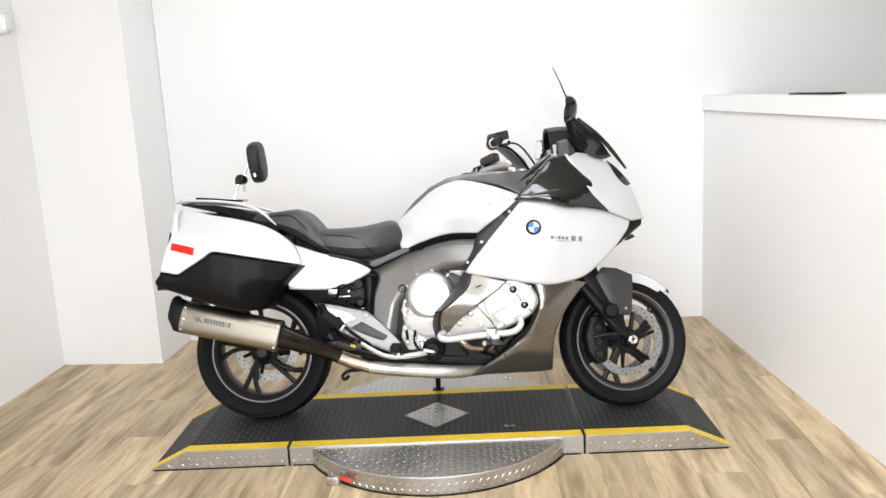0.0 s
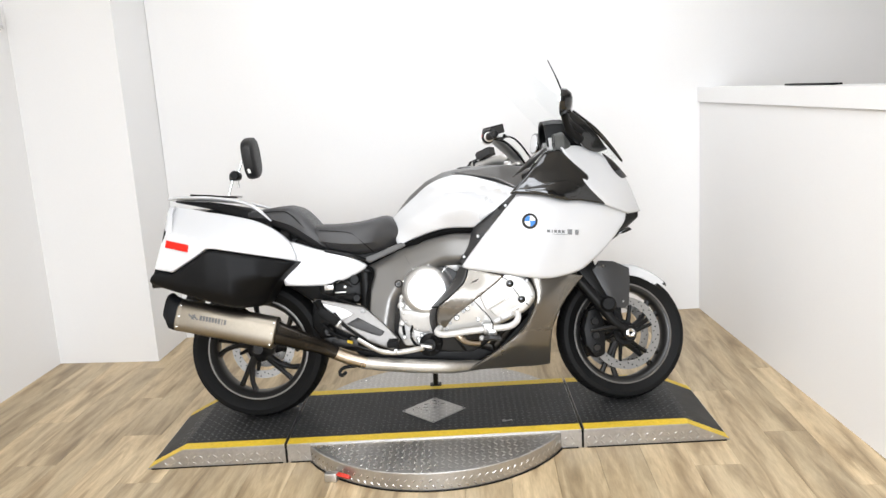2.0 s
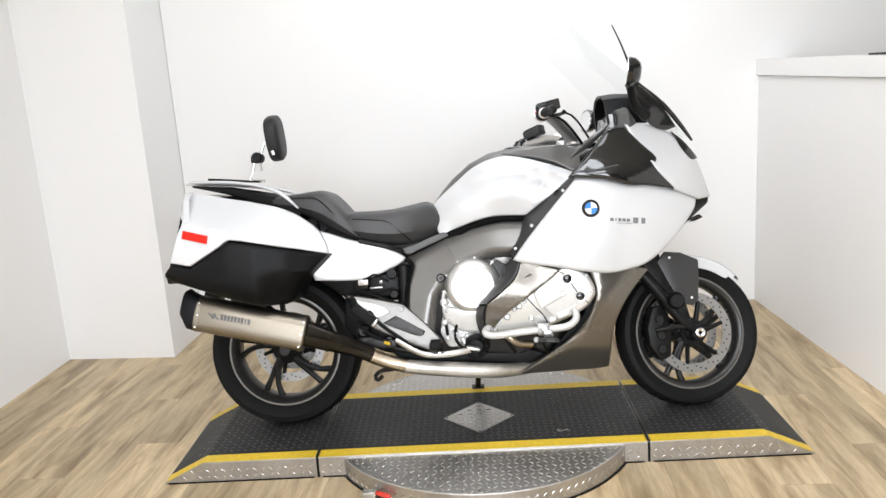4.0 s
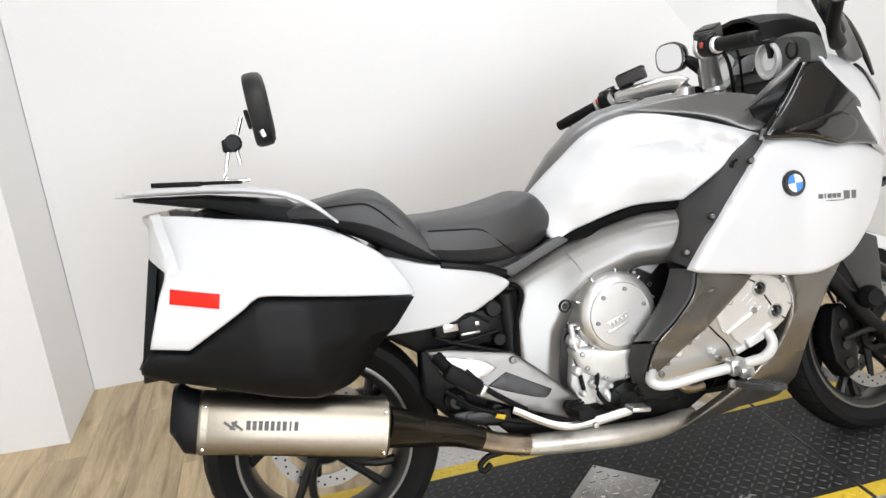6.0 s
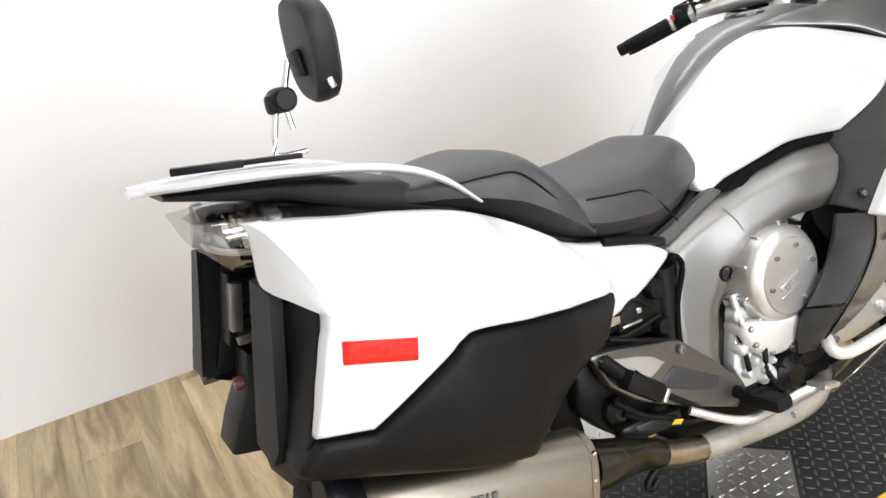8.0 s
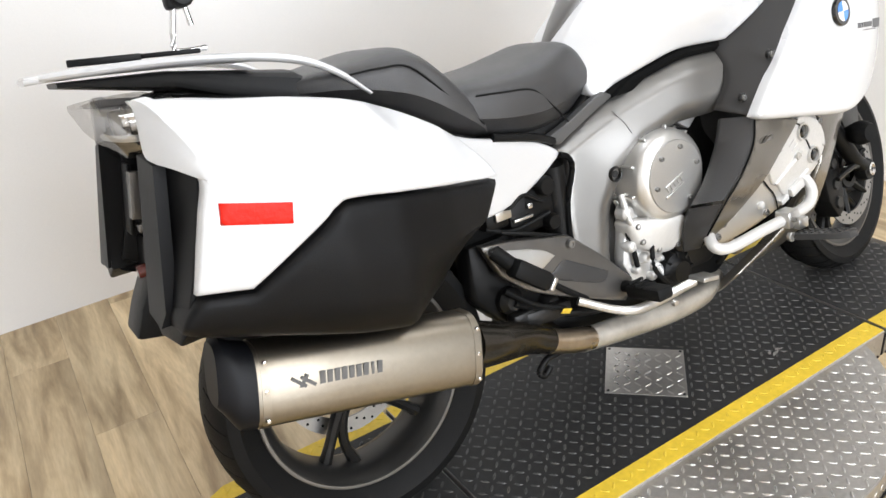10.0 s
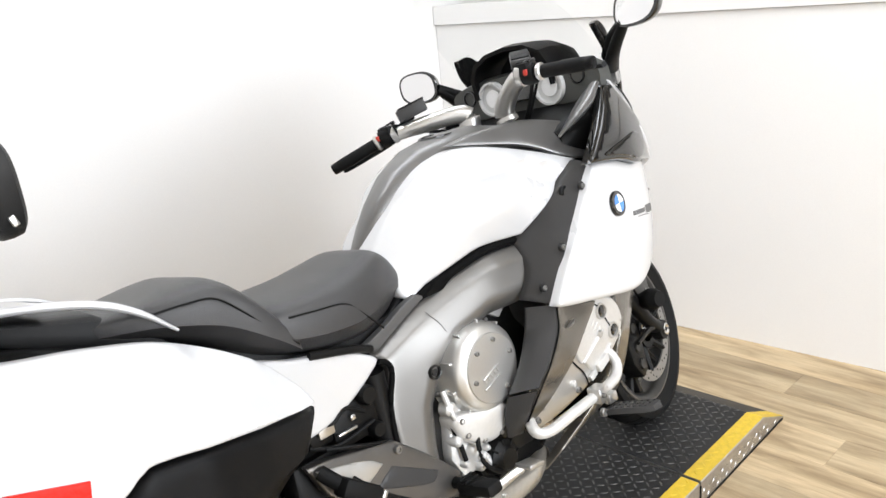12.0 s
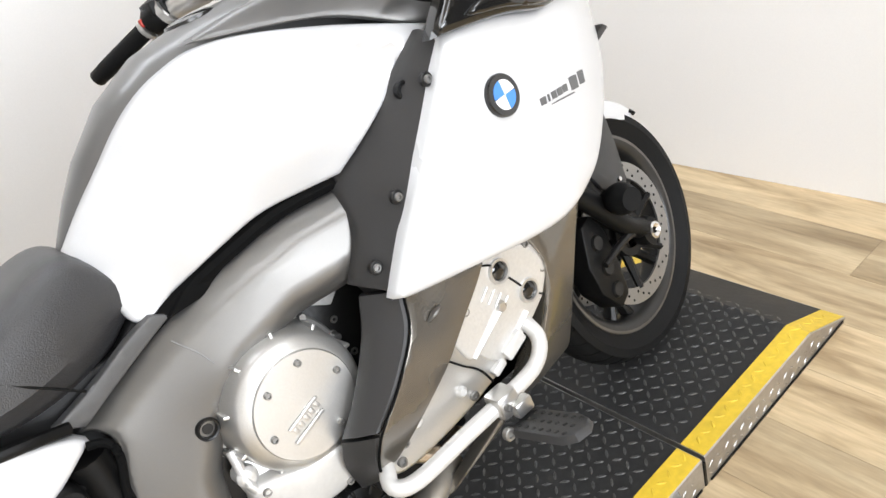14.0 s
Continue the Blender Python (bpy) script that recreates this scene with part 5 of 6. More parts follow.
both("nose_side", [(1.36, 1.112, 1), (1.44, 1.118), (1.52, 1.1, 1), (1.6, 1.04), (1.67, 0.96), (1.735, 0.83, 1), (1.66, 0.82, 1), (1.545, 0.858, 1), (1.46, 0.942), (1.42, 1.0)], NS, WHITE, 0.03, 0.014, 0.02, "pearl white nose panel")
both("headlight", [(1.555, 1.085, 1), (1.6, 1.05), (1.665, 0.98, 1), (1.63, 0.975), (1.585, 1.02)], lambda q: NS(q) - 0.006, GLOSS, 0.02, 0.006, 0.015, "dark glazed headlight")
bm = bmesh.new()
skin(bm, [ring_section(x, b, z0, z1, 24, 0.7) for x, b, z0, z1 in ((1.42, 0.24, 0.62, 1.09), (1.52, 0.19, 0.66, 1.07), (1.62, 0.13, 0.72, 0.98), (1.72, 0.05, 0.8, 0.86))])
part("nose_core", bm, BLACK, bike, "black headlight housing")

# clear windscreen on dark side rails
bm = bmesh.new()
rows = []
for f in np.linspace(0, 1, 12):
    x = 1.665 - 0.455 * f - 0.02 * math.sin(math.pi * f)
    z = 1.085 + 0.475 * f + 0.03 * math.sin(math.pi * f)
    w = 0.19 + 0.06 * math.sin(math.pi * min(1, f * 1.2)) - 0.03 * f * f
    rows.append([(x - 0.11 * (v * v), w * v, z - 0.06 * v * v) for v in np.linspace(-1, 1, 15)])
inner = [[(x - 0.0035, y, z - 0.0035) for x, y, z in r] for r in rows]
A = [[bm.verts.new(p) for p in r] for r in rows]
B = [[bm.verts.new(p) for p in r] for r in inner]
nI, nJ = len(A), len(A[0])
for i in range(nI - 1):
    for j in range(nJ - 1):
        bm.faces.new((A[i][j], A[i][j + 1], A[i + 1][j + 1], A[i + 1][j]))
        bm.faces.new((B[i][j], B[i + 1][j], B[i + 1][j + 1], B[i][j + 1]))
for j in range(nJ - 1):
    for i in (0, nI - 1):
        bm.faces.new((A[i][j], A[i][j + 1], B[i][j + 1], B[i][j]))
for i in range(nI - 1):
    for j in (0, nJ - 1):
        bm.faces.new((A[i][j], A[i + 1][j], B[i + 1][j], B[i][j]))
ws = part("windscreen", bm, SCREEN, bike, "tall clear touring windscreen")
ws.visible_shadow = False
both("screen_rail", [(1.375, 1.26, 1), (1.42, 1.262), (1.517, 1.18), (1.575, 1.1, 1), (1.524, 1.088), (1.462, 1.115), (1.4, 1.2)], field((1.38, 1.25, -0.27), (1.42, 1.2, -0.27), (1.57, 1.09, -0.19), (1.5, 1.12, -0.22)), GLOSS, 0.025, 0.008, 0.02, "gloss black screen rail")
bm = bmesh.new()
tube(bm, [(1.43, -0.225, 1.265), (1.52, -0.2, 1.19), (1.59, -0.165, 1.115), (1.645, -0.13, 1.05)], [0.006, 0.009, 0.009, 0.005], n=10)
part("screen_edge", bm, GLOSS, bike, "black lower screen edge")
bm = bmesh.new()
tube(bm, [(1.378, -0.33, 1.322), (1.352, -0.34, 1.39), (1.32, -0.35, 1.46)], [0.004, 0.003, 0.002], n=8)
part("antenna", bm, BLACK, bike, "thin black whip aerial")

# mirrors
def mirror(c, s, turn, name="mirror"):
    m = Matrix.Translation(c) @ Matrix.Rotation(radians(turn), 4, "Z") @ Matrix.Rotation(radians(8), 4, "Y")
    bm = bmesh.new()
    rr = []
    for x, k in ((0.035, 0.35), (0.028, 0.7), (0.01, 0.95), (-0.008, 1.0), (-0.012, 0.97)):
        rr.append([m @ Vector((x, 0.074 * k * math.copysign(abs(math.cos(t)) ** 0.75, math.cos(t)) + s * 0.012 * math.sin(t), 0.052 * k * math.copysign(abs(math.sin(t)) ** 0.75, math.sin(t)))) for t in np.linspace(0, 2 * math.pi, 28, endpoint=False)])
    skin(bm, rr)
    mo = part(name, bm, GLOSS, bike, "oval black rear-view mirror")
    bm = bmesh.new()
    rr = []
    for x, k in ((-0.011, 0.86), (-0.0135, 0.86)):
        rr.append([m @ Vector((x, 0.074 * k * math.copysign(abs(math.cos(t)) ** 0.75, math.cos(t)) + s * 0.012 * math.sin(t), 0.052 * k * math.copysign(abs(math.sin(t)) ** 0.75, math.sin(t)))) for t in np.linspace(0, 2 * math.pi, 28, endpoint=False)])
    skin(bm, rr)
    part("glass", bm, MIRROR, mo, "mirror glass")
    return mo


ml = mirror((1.33, 0.388, 1.208), 1, 10)
mr = mirror((1.37, -0.40, 1.275), -1, -10)
for s, c, mo in ((1, (1.34, 0.32, 1.192), ml), (-1, (1.375, -0.35, 1.245), mr)):
    for dz in (0.0, 0.03):
        bm = bmesh.new()
        tube(bm, [c, (1.4, s * 0.29, c[2] - 0.035 - dz), (1.45, s * 0.24, c[2] - 0.075 - dz)], [0.016, 0.017, 0.022], n=12)
        part("stalk", bm, BLACK, mo, "black mirror stalk")

# dashboard with dials
bm = bmesh.new()
arch = []
for x, k in ((1.31, 1.0), (1.36, 1.04), (1.44, 1.0), (1.5, 0.86)):
    ring = []
    for y, z in ((0.15, 1.13), (0.152, 1.19), (0.128, 1.228), (0.075, 1.252), (0.0, 1.26), (-0.07, 1.252), (-0.118, 1.228), (-0.135, 1.19), (-0.135, 1.13)):
        ring.append((x + 0.1 * max(0, 1.28 - z), 0.008 + y * k, 1.13 + (z - 1.13) * k))
    low = [(x_ + 0.004, 0.008 + (y_ - 0.008) * 0.93, 1.13 + (z_ - 1.13) * 0.92) for x_, y_, z_ in reversed(ring)]
    arch.append(ring + low)
skin(bm, arch)
hood = part("dash_hood", bm, BLACK, bike, "black arched instrument hood")
bm = bmesh.new()
skin(bm, [[(1.42, 0.008 + 0.13 * math.cos(t), 1.15 + 0.1 * math.sin(t)) for t in np.linspace(0, 2 * math.pi, 20, endpoint=False)], [(1.44, 0.008 + 0.13 * math.cos(t), 1.15 + 0.1 * math.sin(t)) for t in np.linspace(0, 2 * math.pi, 20, endpoint=False)]])
part("hood_back", bm, BLACK, hood)
bm = bmesh.new()
skin(bm, [ring_section(x, b, z0, z1, 28, 0.55) for x, b, z0, z1 in ((1.345, 0.27, 1.07, 1.18), (1.38, 0.28, 1.03, 1.19), (1.41, 0.25, 1.03, 1.15))])
dash = part("dashboard", bm, DASHGREY, bike, "dark grey dashboard with round dials")
DT = Matrix.Rotation(radians(90), 4, "Z") @ Matrix.Rotation(radians(25), 4, "X")
for y in (0.105, -0.105):
    bm = bmesh.new()
    lathe(bm, [(0, -0.004), (0.042, -0.004), (0.044, -0.014), (0.05, -0.014), (0.052, 0.02)], c=(1.345, y, 1.125), n=32, m=DT.inverted())
    dl = part("dial", bm, DIAL, dash, "grey round dial")
    bm = bmesh.new()
    lathe(bm, [(0, -0.006), (0.026, -0.006), (0.027, -0.004)], c=(1.344, y, 1.125), n=24, m=DT.inverted())
    part("dial_centre", bm, ENAMEL, dl)
for y in (0.2, -0.2):
    bm = bmesh.new()
    lathe(bm, [(0, 0.004), (0.019, 0.004), (0.02, -0.01), (0.024, -0.01), (0.025, 0.02)], c=(1.35, y, 1.14), n=24, m=DT.inverted())
    part("speaker_ring", bm, GLOSS, dash)
bm = bmesh.new()
box(bm, (1.335, 0, 1.13), (0.01, 0.11, 0.06), 0.003, Matrix.Rotation(radians(25), 4, "Y"))
part("display", bm, GLOSS, dash, "dark display")
bm = bmesh.new()
skin(bm, [ring_section(x, b, z0, z1, 24, 0.6) for x, b, z0, z1 in ((1.2, 0.22, 0.9, 1.03), (1.3, 0.27, 0.86, 1.06), (1.42, 0.27, 0.84, 1.1))])
part("cockpit_base", bm, BLACK, bike, "black cockpit lining")
for s in (-1, 1):
    bm = bmesh.new()
    tube(bm, [(1.16, s * 0.24, 1.0), (1.24, s * 0.27, 1.06), (1.3, s * 0.28, 1.11)], [0.006, 0.03, 0.014], n=10, squash=0.4)
    part("cockpit_trim", bm, TANKGREY, bike, "grey cockpit accent")

# handlebars
def bar(end, inner, mid, root, s):
    bm = bmesh.new()
    tube(bm, [root, (root[0] - 0.01, root[1] + s * 0.005, root[2] + 0.05), mid, inner], [0.032, 0.027, 0.022, 0.014], n=14)
    hb = part("handlebar", bm, ALU, bike, "silver cast handlebar")
    e, i = Vector(end), Vector(inner)
    d = (e - i).normalized()
    bm = bmesh.new()
    tube(bm, [i, i + d * 0.02, e - d * 0.03, e - d * 0.025], [0.016, 0.0165, 0.0165, 0.014], n=16, smooth=3)
    part("grip", bm, RUBBER, hb, "black ribbed rubber grip")
    bm = bmesh.new()
    tube(bm, [e - d * 0.026, e - d * 0.004, e], [0.0155, 0.0155, 0.012], n=16, smooth=2)
    part("bar_end", bm, BLACK, hb, "black bar-end weight")
    bm = bmesh.new()
    tube(bm, [i - d * 0.055, i - d * 0.045, i - d * 0.006, i], [0.018, 0.025, 0.027, 0.02], n=14, smooth=2)
    box(bm, tuple(i - d * 0.03 + Vector((0.0, 0, 0.012))), (0.045, 0.045, 0.03), 0.006)
    sw = part("switch_housing", bm, BLACK, hb, "black switch housing with red button")
    bm = bmesh.new()
    box(bm, tuple(i - d * 0.012 + Vector((-0.024, 0, 0.004))), (0.008, 0.012, 0.014), 0.002)
    part("red_button", bm, REDRUB, sw)
    for k in range(3):
        bm = bmesh.new()
        tube(bm, [tuple(i - d * (0.01 + 0.014 * k) + Vector((-0.012, 0, 0.024))), tuple(i - d * (0.01 + 0.014 * k) + Vector((0.012, 0, 0.03)))], 0.006, n=8, smooth=0)
        part("button", bm, DKMETAL, sw)
    bm = bmesh.new()
    o = Vector((0.045, 0, -0.012))
    tube(bm, [i - d * 0.03 + o * 0.7, i + d * 0.02 + o, e - d * 0.02 + o, e + d * 0.0 + o * 0.8], [0.006, 0.0065, 0.0055, 0.007], n=8)
    part("lever", bm, BLACK, hb, "black hand lever")
    rc = Vector((1.065, 0.167, 1.147)) if s > 0 else Vector((1.09, -0.225, 1.2))
    bm = bmesh.new()
    box(bm, tuple(rc), (0.085, 0.05, 0.034), 0.005, Matrix.Rotation(radians(-40 * s), 4, "Z") @ Matrix.Rotation(radians(-14), 4, "Y"))
    rv = part("reservoir", bm, DKGREY, hb, "dark grey fluid reservoir")
    bm = bmesh.new()
    box(bm, tuple(rc + Vector((0, 0, 0.018))), (0.08, 0.046, 0.007), 0.003, Matrix.Rotation(radians(-40 * s), 4, "Z") @ Matrix.Rotation(radians(-14), 4, "Y"))
    part("cap", bm, BLACK, rv)
    bm = bmesh.new()
    tube(bm, [tuple(rc - Vector((0, 0, 0.012))), tuple((rc + i - d * 0.03) / 2 - Vector((0, 0, 0.008))), tuple(i - d * 0.03)], [0.012, 0.009, 0.012], n=10)
    part("reservoir_stem", bm, BLACK, rv)
    bm = bmesh.new()
    tube(bm, [i + d * 0.004, i + d * 0.007, i + d * 0.015, i + d * 0.018], [0.017, 0.021, 0.021, 0.017], n=16, smooth=0)
    tube(bm, [i - d * 0.05, i - d * 0.047, i - d * 0.034, i - d * 0.031], [0.02, 0.0285, 0.0285, 0.02], n=16, smooth=0)
    part("clamp_ring", bm, ALU, hb, "bright control clamp")
    bm = bmesh.new()
    tube(bm, [i - d * 0.04, (Vector(mid) + Vector((0.05, 0, -0.02))), (root[0] + 0.06, root[1], root[2] - 0.02)], 0.005, n=8)
    tube(bm, [i - d * 0.05 + Vector((0.02, 0, -0.01)), (Vector(mid) + Vector((0.08, 0, 0.0))), (root[0] + 0.1, root[1] * 0.6, root[2] - 0.02)], 0.004, n=8)
    part("cable", bm, RUBBER, hb)
    return hb


bar((0.886, 0.344, 1.036), (0.99, 0.235, 1.085), (1.06, 0.16, 1.1), (1.17, 0.06, 1.055), 1)
bar((1.085, -0.435, 1.16), (1.066, -0.285, 1.168), (1.1, -0.2, 1.165), (1.2, -0.055, 1.05), -1)

# seats
def seat(name, rows, label):
    bm = bmesh.new()
    st = catmull([r for r in rows], 4)
    rings = []
    for x, b, z0, z1 in st:
        ring = []
        for t in np.linspace(0, 2 * math.pi, 36, endpoint=False):
            c, s = math.cos(t), math.sin(t)
            y = b * math.copysign(abs(c) ** 0.7, c)
            z = z1 - (z1 - z0) * (0.5 - 0.5 * math.copysign(abs(s) ** 0.62, s))
            if s > 0:
                z -= 0.012 * max(0, 1 - (y / b) ** 2) if b > 0.05 else 0
            ring.append((x, y * (1.0 if s > -0.2 else 0.93), z))
        rings.append(ring)
    skin(bm, rings)
    return part(name, bm, SEAT, bike, label)


ps = seat("passenger_seat", [(-0.03, 0.08, 0.89, 0.928), (0.0, 0.11, 0.88, 0.936), (0.08, 0.15, 0.86, 0.945), (0.16, 0.168, 0.82, 0.955), (0.205, 0.172, 0.79, 0.952), (0.245, 0.178, 0.765, 0.92), (0.29, 0.175, 0.745, 0.862), (0.325, 0.168, 0.735, 0.80), (0.34, 0.15, 0.735, 0.755)], "black vinyl passenger seat with seams")
rs = seat("rider_seat", [(0.27, 0.15, 0.76, 0.838), (0.3, 0.17, 0.74, 0.862), (0.38, 0.178, 0.715, 0.862), (0.47, 0.172, 0.7, 0.866), (0.54, 0.155, 0.7, 0.878), (0.6, 0.13, 0.71, 0.888), (0.635, 0.115, 0.73, 0.868), (0.665, 0.1, 0.75, 0.81), (0.68, 0.08, 0.76, 0.78)], "black vinyl rider seat with seams")
for s in (-1, 1):
    bm = bmesh.new()
    tube(bm, [(0.07, s * 0.15, 0.915), (0.13, s * 0.166, 0.915), (0.185, s * 0.172, 0.905), (0.25, s * 0.176, 0.84), (0.325, s * 0.168, 0.765)], 0.0022, n=6)
    part("seam", bm, RUBBER, ps)
    bm = bmesh.new()
    tube(bm, [(0.315, s * 0.172, 0.822), (0.38, s * 0.177, 0.815), (0.45, s * 0.172, 0.803), (0.5, s * 0.164, 0.76), (0.545, s * 0.15, 0.715)], 0.0022, n=6)
    part("seam", bm, RUBBER, rs)

# tail side covers
both("tail_cover", [(0.12, 0.80, 1), (0.214, 0.774), (0.3, 0.742), (0.419, 0.71), (0.495, 0.672), (0.515, 0.652, 1), (0.44, 0.613), (0.36, 0.587), (0.28, 0.583), (0.16, 0.592, 1)], field((0.15, 0.75, -0.21), (0.214, 0.77, -0.19), (0.419, 0.705, -0.165), (0.51, 0.652, -0.15), (0.37, 0.6, -0.165), (0.2, 0.6, -0.2)), WHITE, 0.03, 0.008, 0.018, "pearl white tail side cover")
# black tube where the seat meets a recess, in place of the shade there
bm = bmesh.new()
tube(bm, [(0.335, -0.172, 0.735), (0.44, -0.165, 0.708), (0.505, -0.142, 0.682)], 0.007, n=8, squash=1.3)
part("seat_rail", bm, BLACK, bike, "black strip standing in for the shaded recess under the seat")

# passenger peg hanger and foot controls
HPF = field((0.28, 0.5, -0.165), (0.5, 0.48, -0.165), (0.66, 0.31, -0.185), (0.35, 0.42, -0.17))
hp = part("peg_hanger", shell([(0.27, 0.525, 1), (0.34, 0.515), (0.49, 0.48, 1), (0.575, 0.402), (0.64, 0.33, 1), (0.61, 0.285, 1), (0.5, 0.33), (0.37, 0.392), (0.3, 0.45, 1)], HPF, 0.022, 0.006, 0.02), HANGER, bike, "silver-grey triangular peg hanger")
part("hanger_inlay", shell([(0.41, 0.41, 1), (0.462, 0.436, 1), (0.575, 0.37, 1), (0.55, 0.352), (0.46, 0.386)], lambda q: HPF(q) - 0.003, 0.01, 0.003, 0.02), DKGREY, hp, "dark inlay")
part("hanger_web", shell([(0.285, 0.512, 1), (0.4, 0.478), (0.443, 0.45, 1), (0.372, 0.42, 1)], lambda q: HPF(q) - 0.003, 0.01, 0.003, 0.02), COVER, hp, "paler web")
for x, z in ((0.485, 0.463), (0.4, 0.395), (0.52, 0.338), (0.615, 0.318)):
    bolt((x, -0.172, z), 0.0095, hp)
bm = bmesh.new()
box(bm, (0.34, -0.212, 0.452), (0.1, 0.042, 0.04), 0.01, Matrix.Rotation(radians(38), 4, "Y"))
tube(bm, [(0.29, -0.17, 0.51), (0.31, -0.2, 0.48)], 0.016, n=10, smooth=0)
ppeg = part("passenger_peg", bm, RUBBER, bike, "folded black rubber passenger peg")
bm = bmesh.new()
box(bm, (0.385, -0.214, 0.417), (0.012, 0.03, 0.03), 0.004, Matrix.Rotation(radians(38), 4, "Y"))
part("peg_end", bm, ALU, ppeg, "bright peg end")
bm = bmesh.new()
box(bm, (0.615, -0.252, 0.322), (0.046, 0.105, 0.03), 0.009, Matrix.Rotation(radians(-6), 4, "X"))
tube(bm, [(0.61, -0.17, 0.32), (0.612, -0.21, 0.322)], 0.014, n=10, smooth=0)
rpeg = part("rider_peg", bm, RUBBER, bike, "black ribbed rubber rider peg")
bm = bmesh.new()
for k in range(5):
    box(bm, (0.615, -0.215 - k * 0.018, 0.3385 - k * 0.002), (0.042, 0.007, 0.006), 0.0015, Matrix.Rotation(radians(-6), 4, "X"))
part("peg_rib", bm, RUBBER, rpeg)["kind"] = "stuff"
bm = bmesh.new()
lathe(bm, [(0, -0.008), (0.006, -0.007), (0.008, 0.0), (0.006, 0.004)], c=(0.63, -0.308, 0.302), n=12)
part("peg_feeler", bm, ALU, rpeg, "bright feeler bolt")
bm = bmesh.new()
tube(bm, [(0.46, -0.2, 0.345), (0.53, -0.225, 0.305), (0.58, -0.24, 0.288), (0.65, -0.247, 0.287), (0.71, -0.255, 0.295), (0.745, -0.265, 0.302)], [0.0065, 0.007, 0.008, 0.0085, 0.0085, 0.008], n=10, squash=1.4)
box(bm, (0.757, -0.28, 0.31), (0.05, 0.046, 0.011), 0.003, Matrix.Rotation(radians(10), 4, "Y"))
part("brake_pedal", bm, ALU, bike, "bright brake pedal")
# dark castings and stand parts behind the hanger
bm = bmesh.new()
prism(bm, [(0.26, 0.52), (0.36, 0.52), (0.5, 0.45), (0.63, 0.33), (0.6, 0.275), (0.48, 0.27), (0.4, 0.29), (0.31, 0.33), (0.25, 0.4)], -0.06, -0.125, 0.012)
part("rear_casting", bm, BLACK, bike, "black rear engine casting")
for x, z, r in ((0.33, 0.38, 0.03), (0.43, 0.34, 0.022), (0.53, 0.32, 0.018)):
    bm = bmesh.new()
    lathe(bm, [(0, -0.155), (r * 0.6, -0.155), (r * 0.75, -0.15), (r, -0.142), (r, -0.1)], c=(x, 0, z), n=18)
    part("linkage_boss", bm, DKMETAL, bike, "dark linkage pivot")
bm = bmesh.new()
tube(bm, [(0.33, -0.15, 0.38), (0.4, -0.16, 0.335), (0.48, -0.16, 0.3), (0.56, -0.15, 0.275)], [0.016, 0.014, 0.014, 0.012], n=10, squash=0.6)
part("linkage_arm", bm, DKMETAL, bike, "dark linkage arm")
for pts, rr in (([(0.36, -0.17, 0.46), (0.4, -0.19, 0.41), (0.46, -0.185, 0.36), (0.5, -0.18, 0.33)], 0.007), ([(0.3, -0.17, 0.42), (0.36, -0.18, 0.37), (0.44, -0.18, 0.33)], 0.006)):
    bm = bmesh.new()
    tube(bm, pts, rr, n=8)
    part("brake_line", bm, RUBBER, bike, "black rubber brake line")
bm = bmesh.new()
box(bm, (0.425, -0.2, 0.335), (0.024, 0.002, 0.014), 0.0005, Matrix.Rotation(radians(20), 4, "Y") @ Matrix.Rotation(radians(30), 4, "X"))
part("yellow_label", bm, YELLOW, bike, "small yellow warning label")
bm = bmesh.new()
box(bm, (0.4, -0.16, 0.33), (0.12, 0.03, 0.035), 0.006, Matrix.Rotation(radians(5), 4, "Y"))
box(bm, (0.34, -0.155, 0.335), (0.06, 0.035, 0.045), 0.008)
part("master_cylinder", bm, DKMETAL, bike, "rear brake master cylinder")
bm = bmesh.new()
lathe(bm, [(0, -0.21), (0.025, -0.21), (0.032, -0.2), (0.045, -0.195), (0.047, -0.16), (0.055, -0.155), (0.055, -0.13)], c=(0.768, 0, 0.305), n=30)
for k in range(8):
    a = k * math.pi / 4
    box(bm, (0.768 + 0.04 * math.cos(a), -0.19, 0.305 + 0.04 * math.sin(a)), (0.016, 0.02, 0.006), 0.002, Matrix.Rotation(-a, 4, "Y"))
part("oil_cap", bm, BLACK, bike, "black ribbed oil filter cap")
for pts in ([(0.65, -0.165, 0.45), (0.655, -0.175, 0.4), (0.66, -0.178, 0.35)], [(0.8, -0.2, 0.4), (0.86, -0.22, 0.36), (0.9, -0.21, 0.3), (0.92, -0.18, 0.27)], [(0.7, -0.19, 0.4), (0.69, -0.2, 0.34), (0.73, -0.2, 0.29), (0.79, -0.19, 0.27)]):
    bm = bmesh.new()
    tube(bm, pts, 0.006, n=8)
    part("hose", bm, RUBBER, bike, "black rubber hose")
for pts, rr in (([(0.655, -0.16, 0.52), (0.65, -0.18, 0.47), (0.665, -0.18, 0.43)], 0.008), ([(0.72, -0.18, 0.33), (0.735, -0.185, 0.3), (0.78, -0.18, 0.28)], 0.01)):
    bm = bmesh.new()
    tube(bm, pts, rr, n=10)
    part("coolant_pipe", bm, ENGINE, bike, "bright coolant pipe")
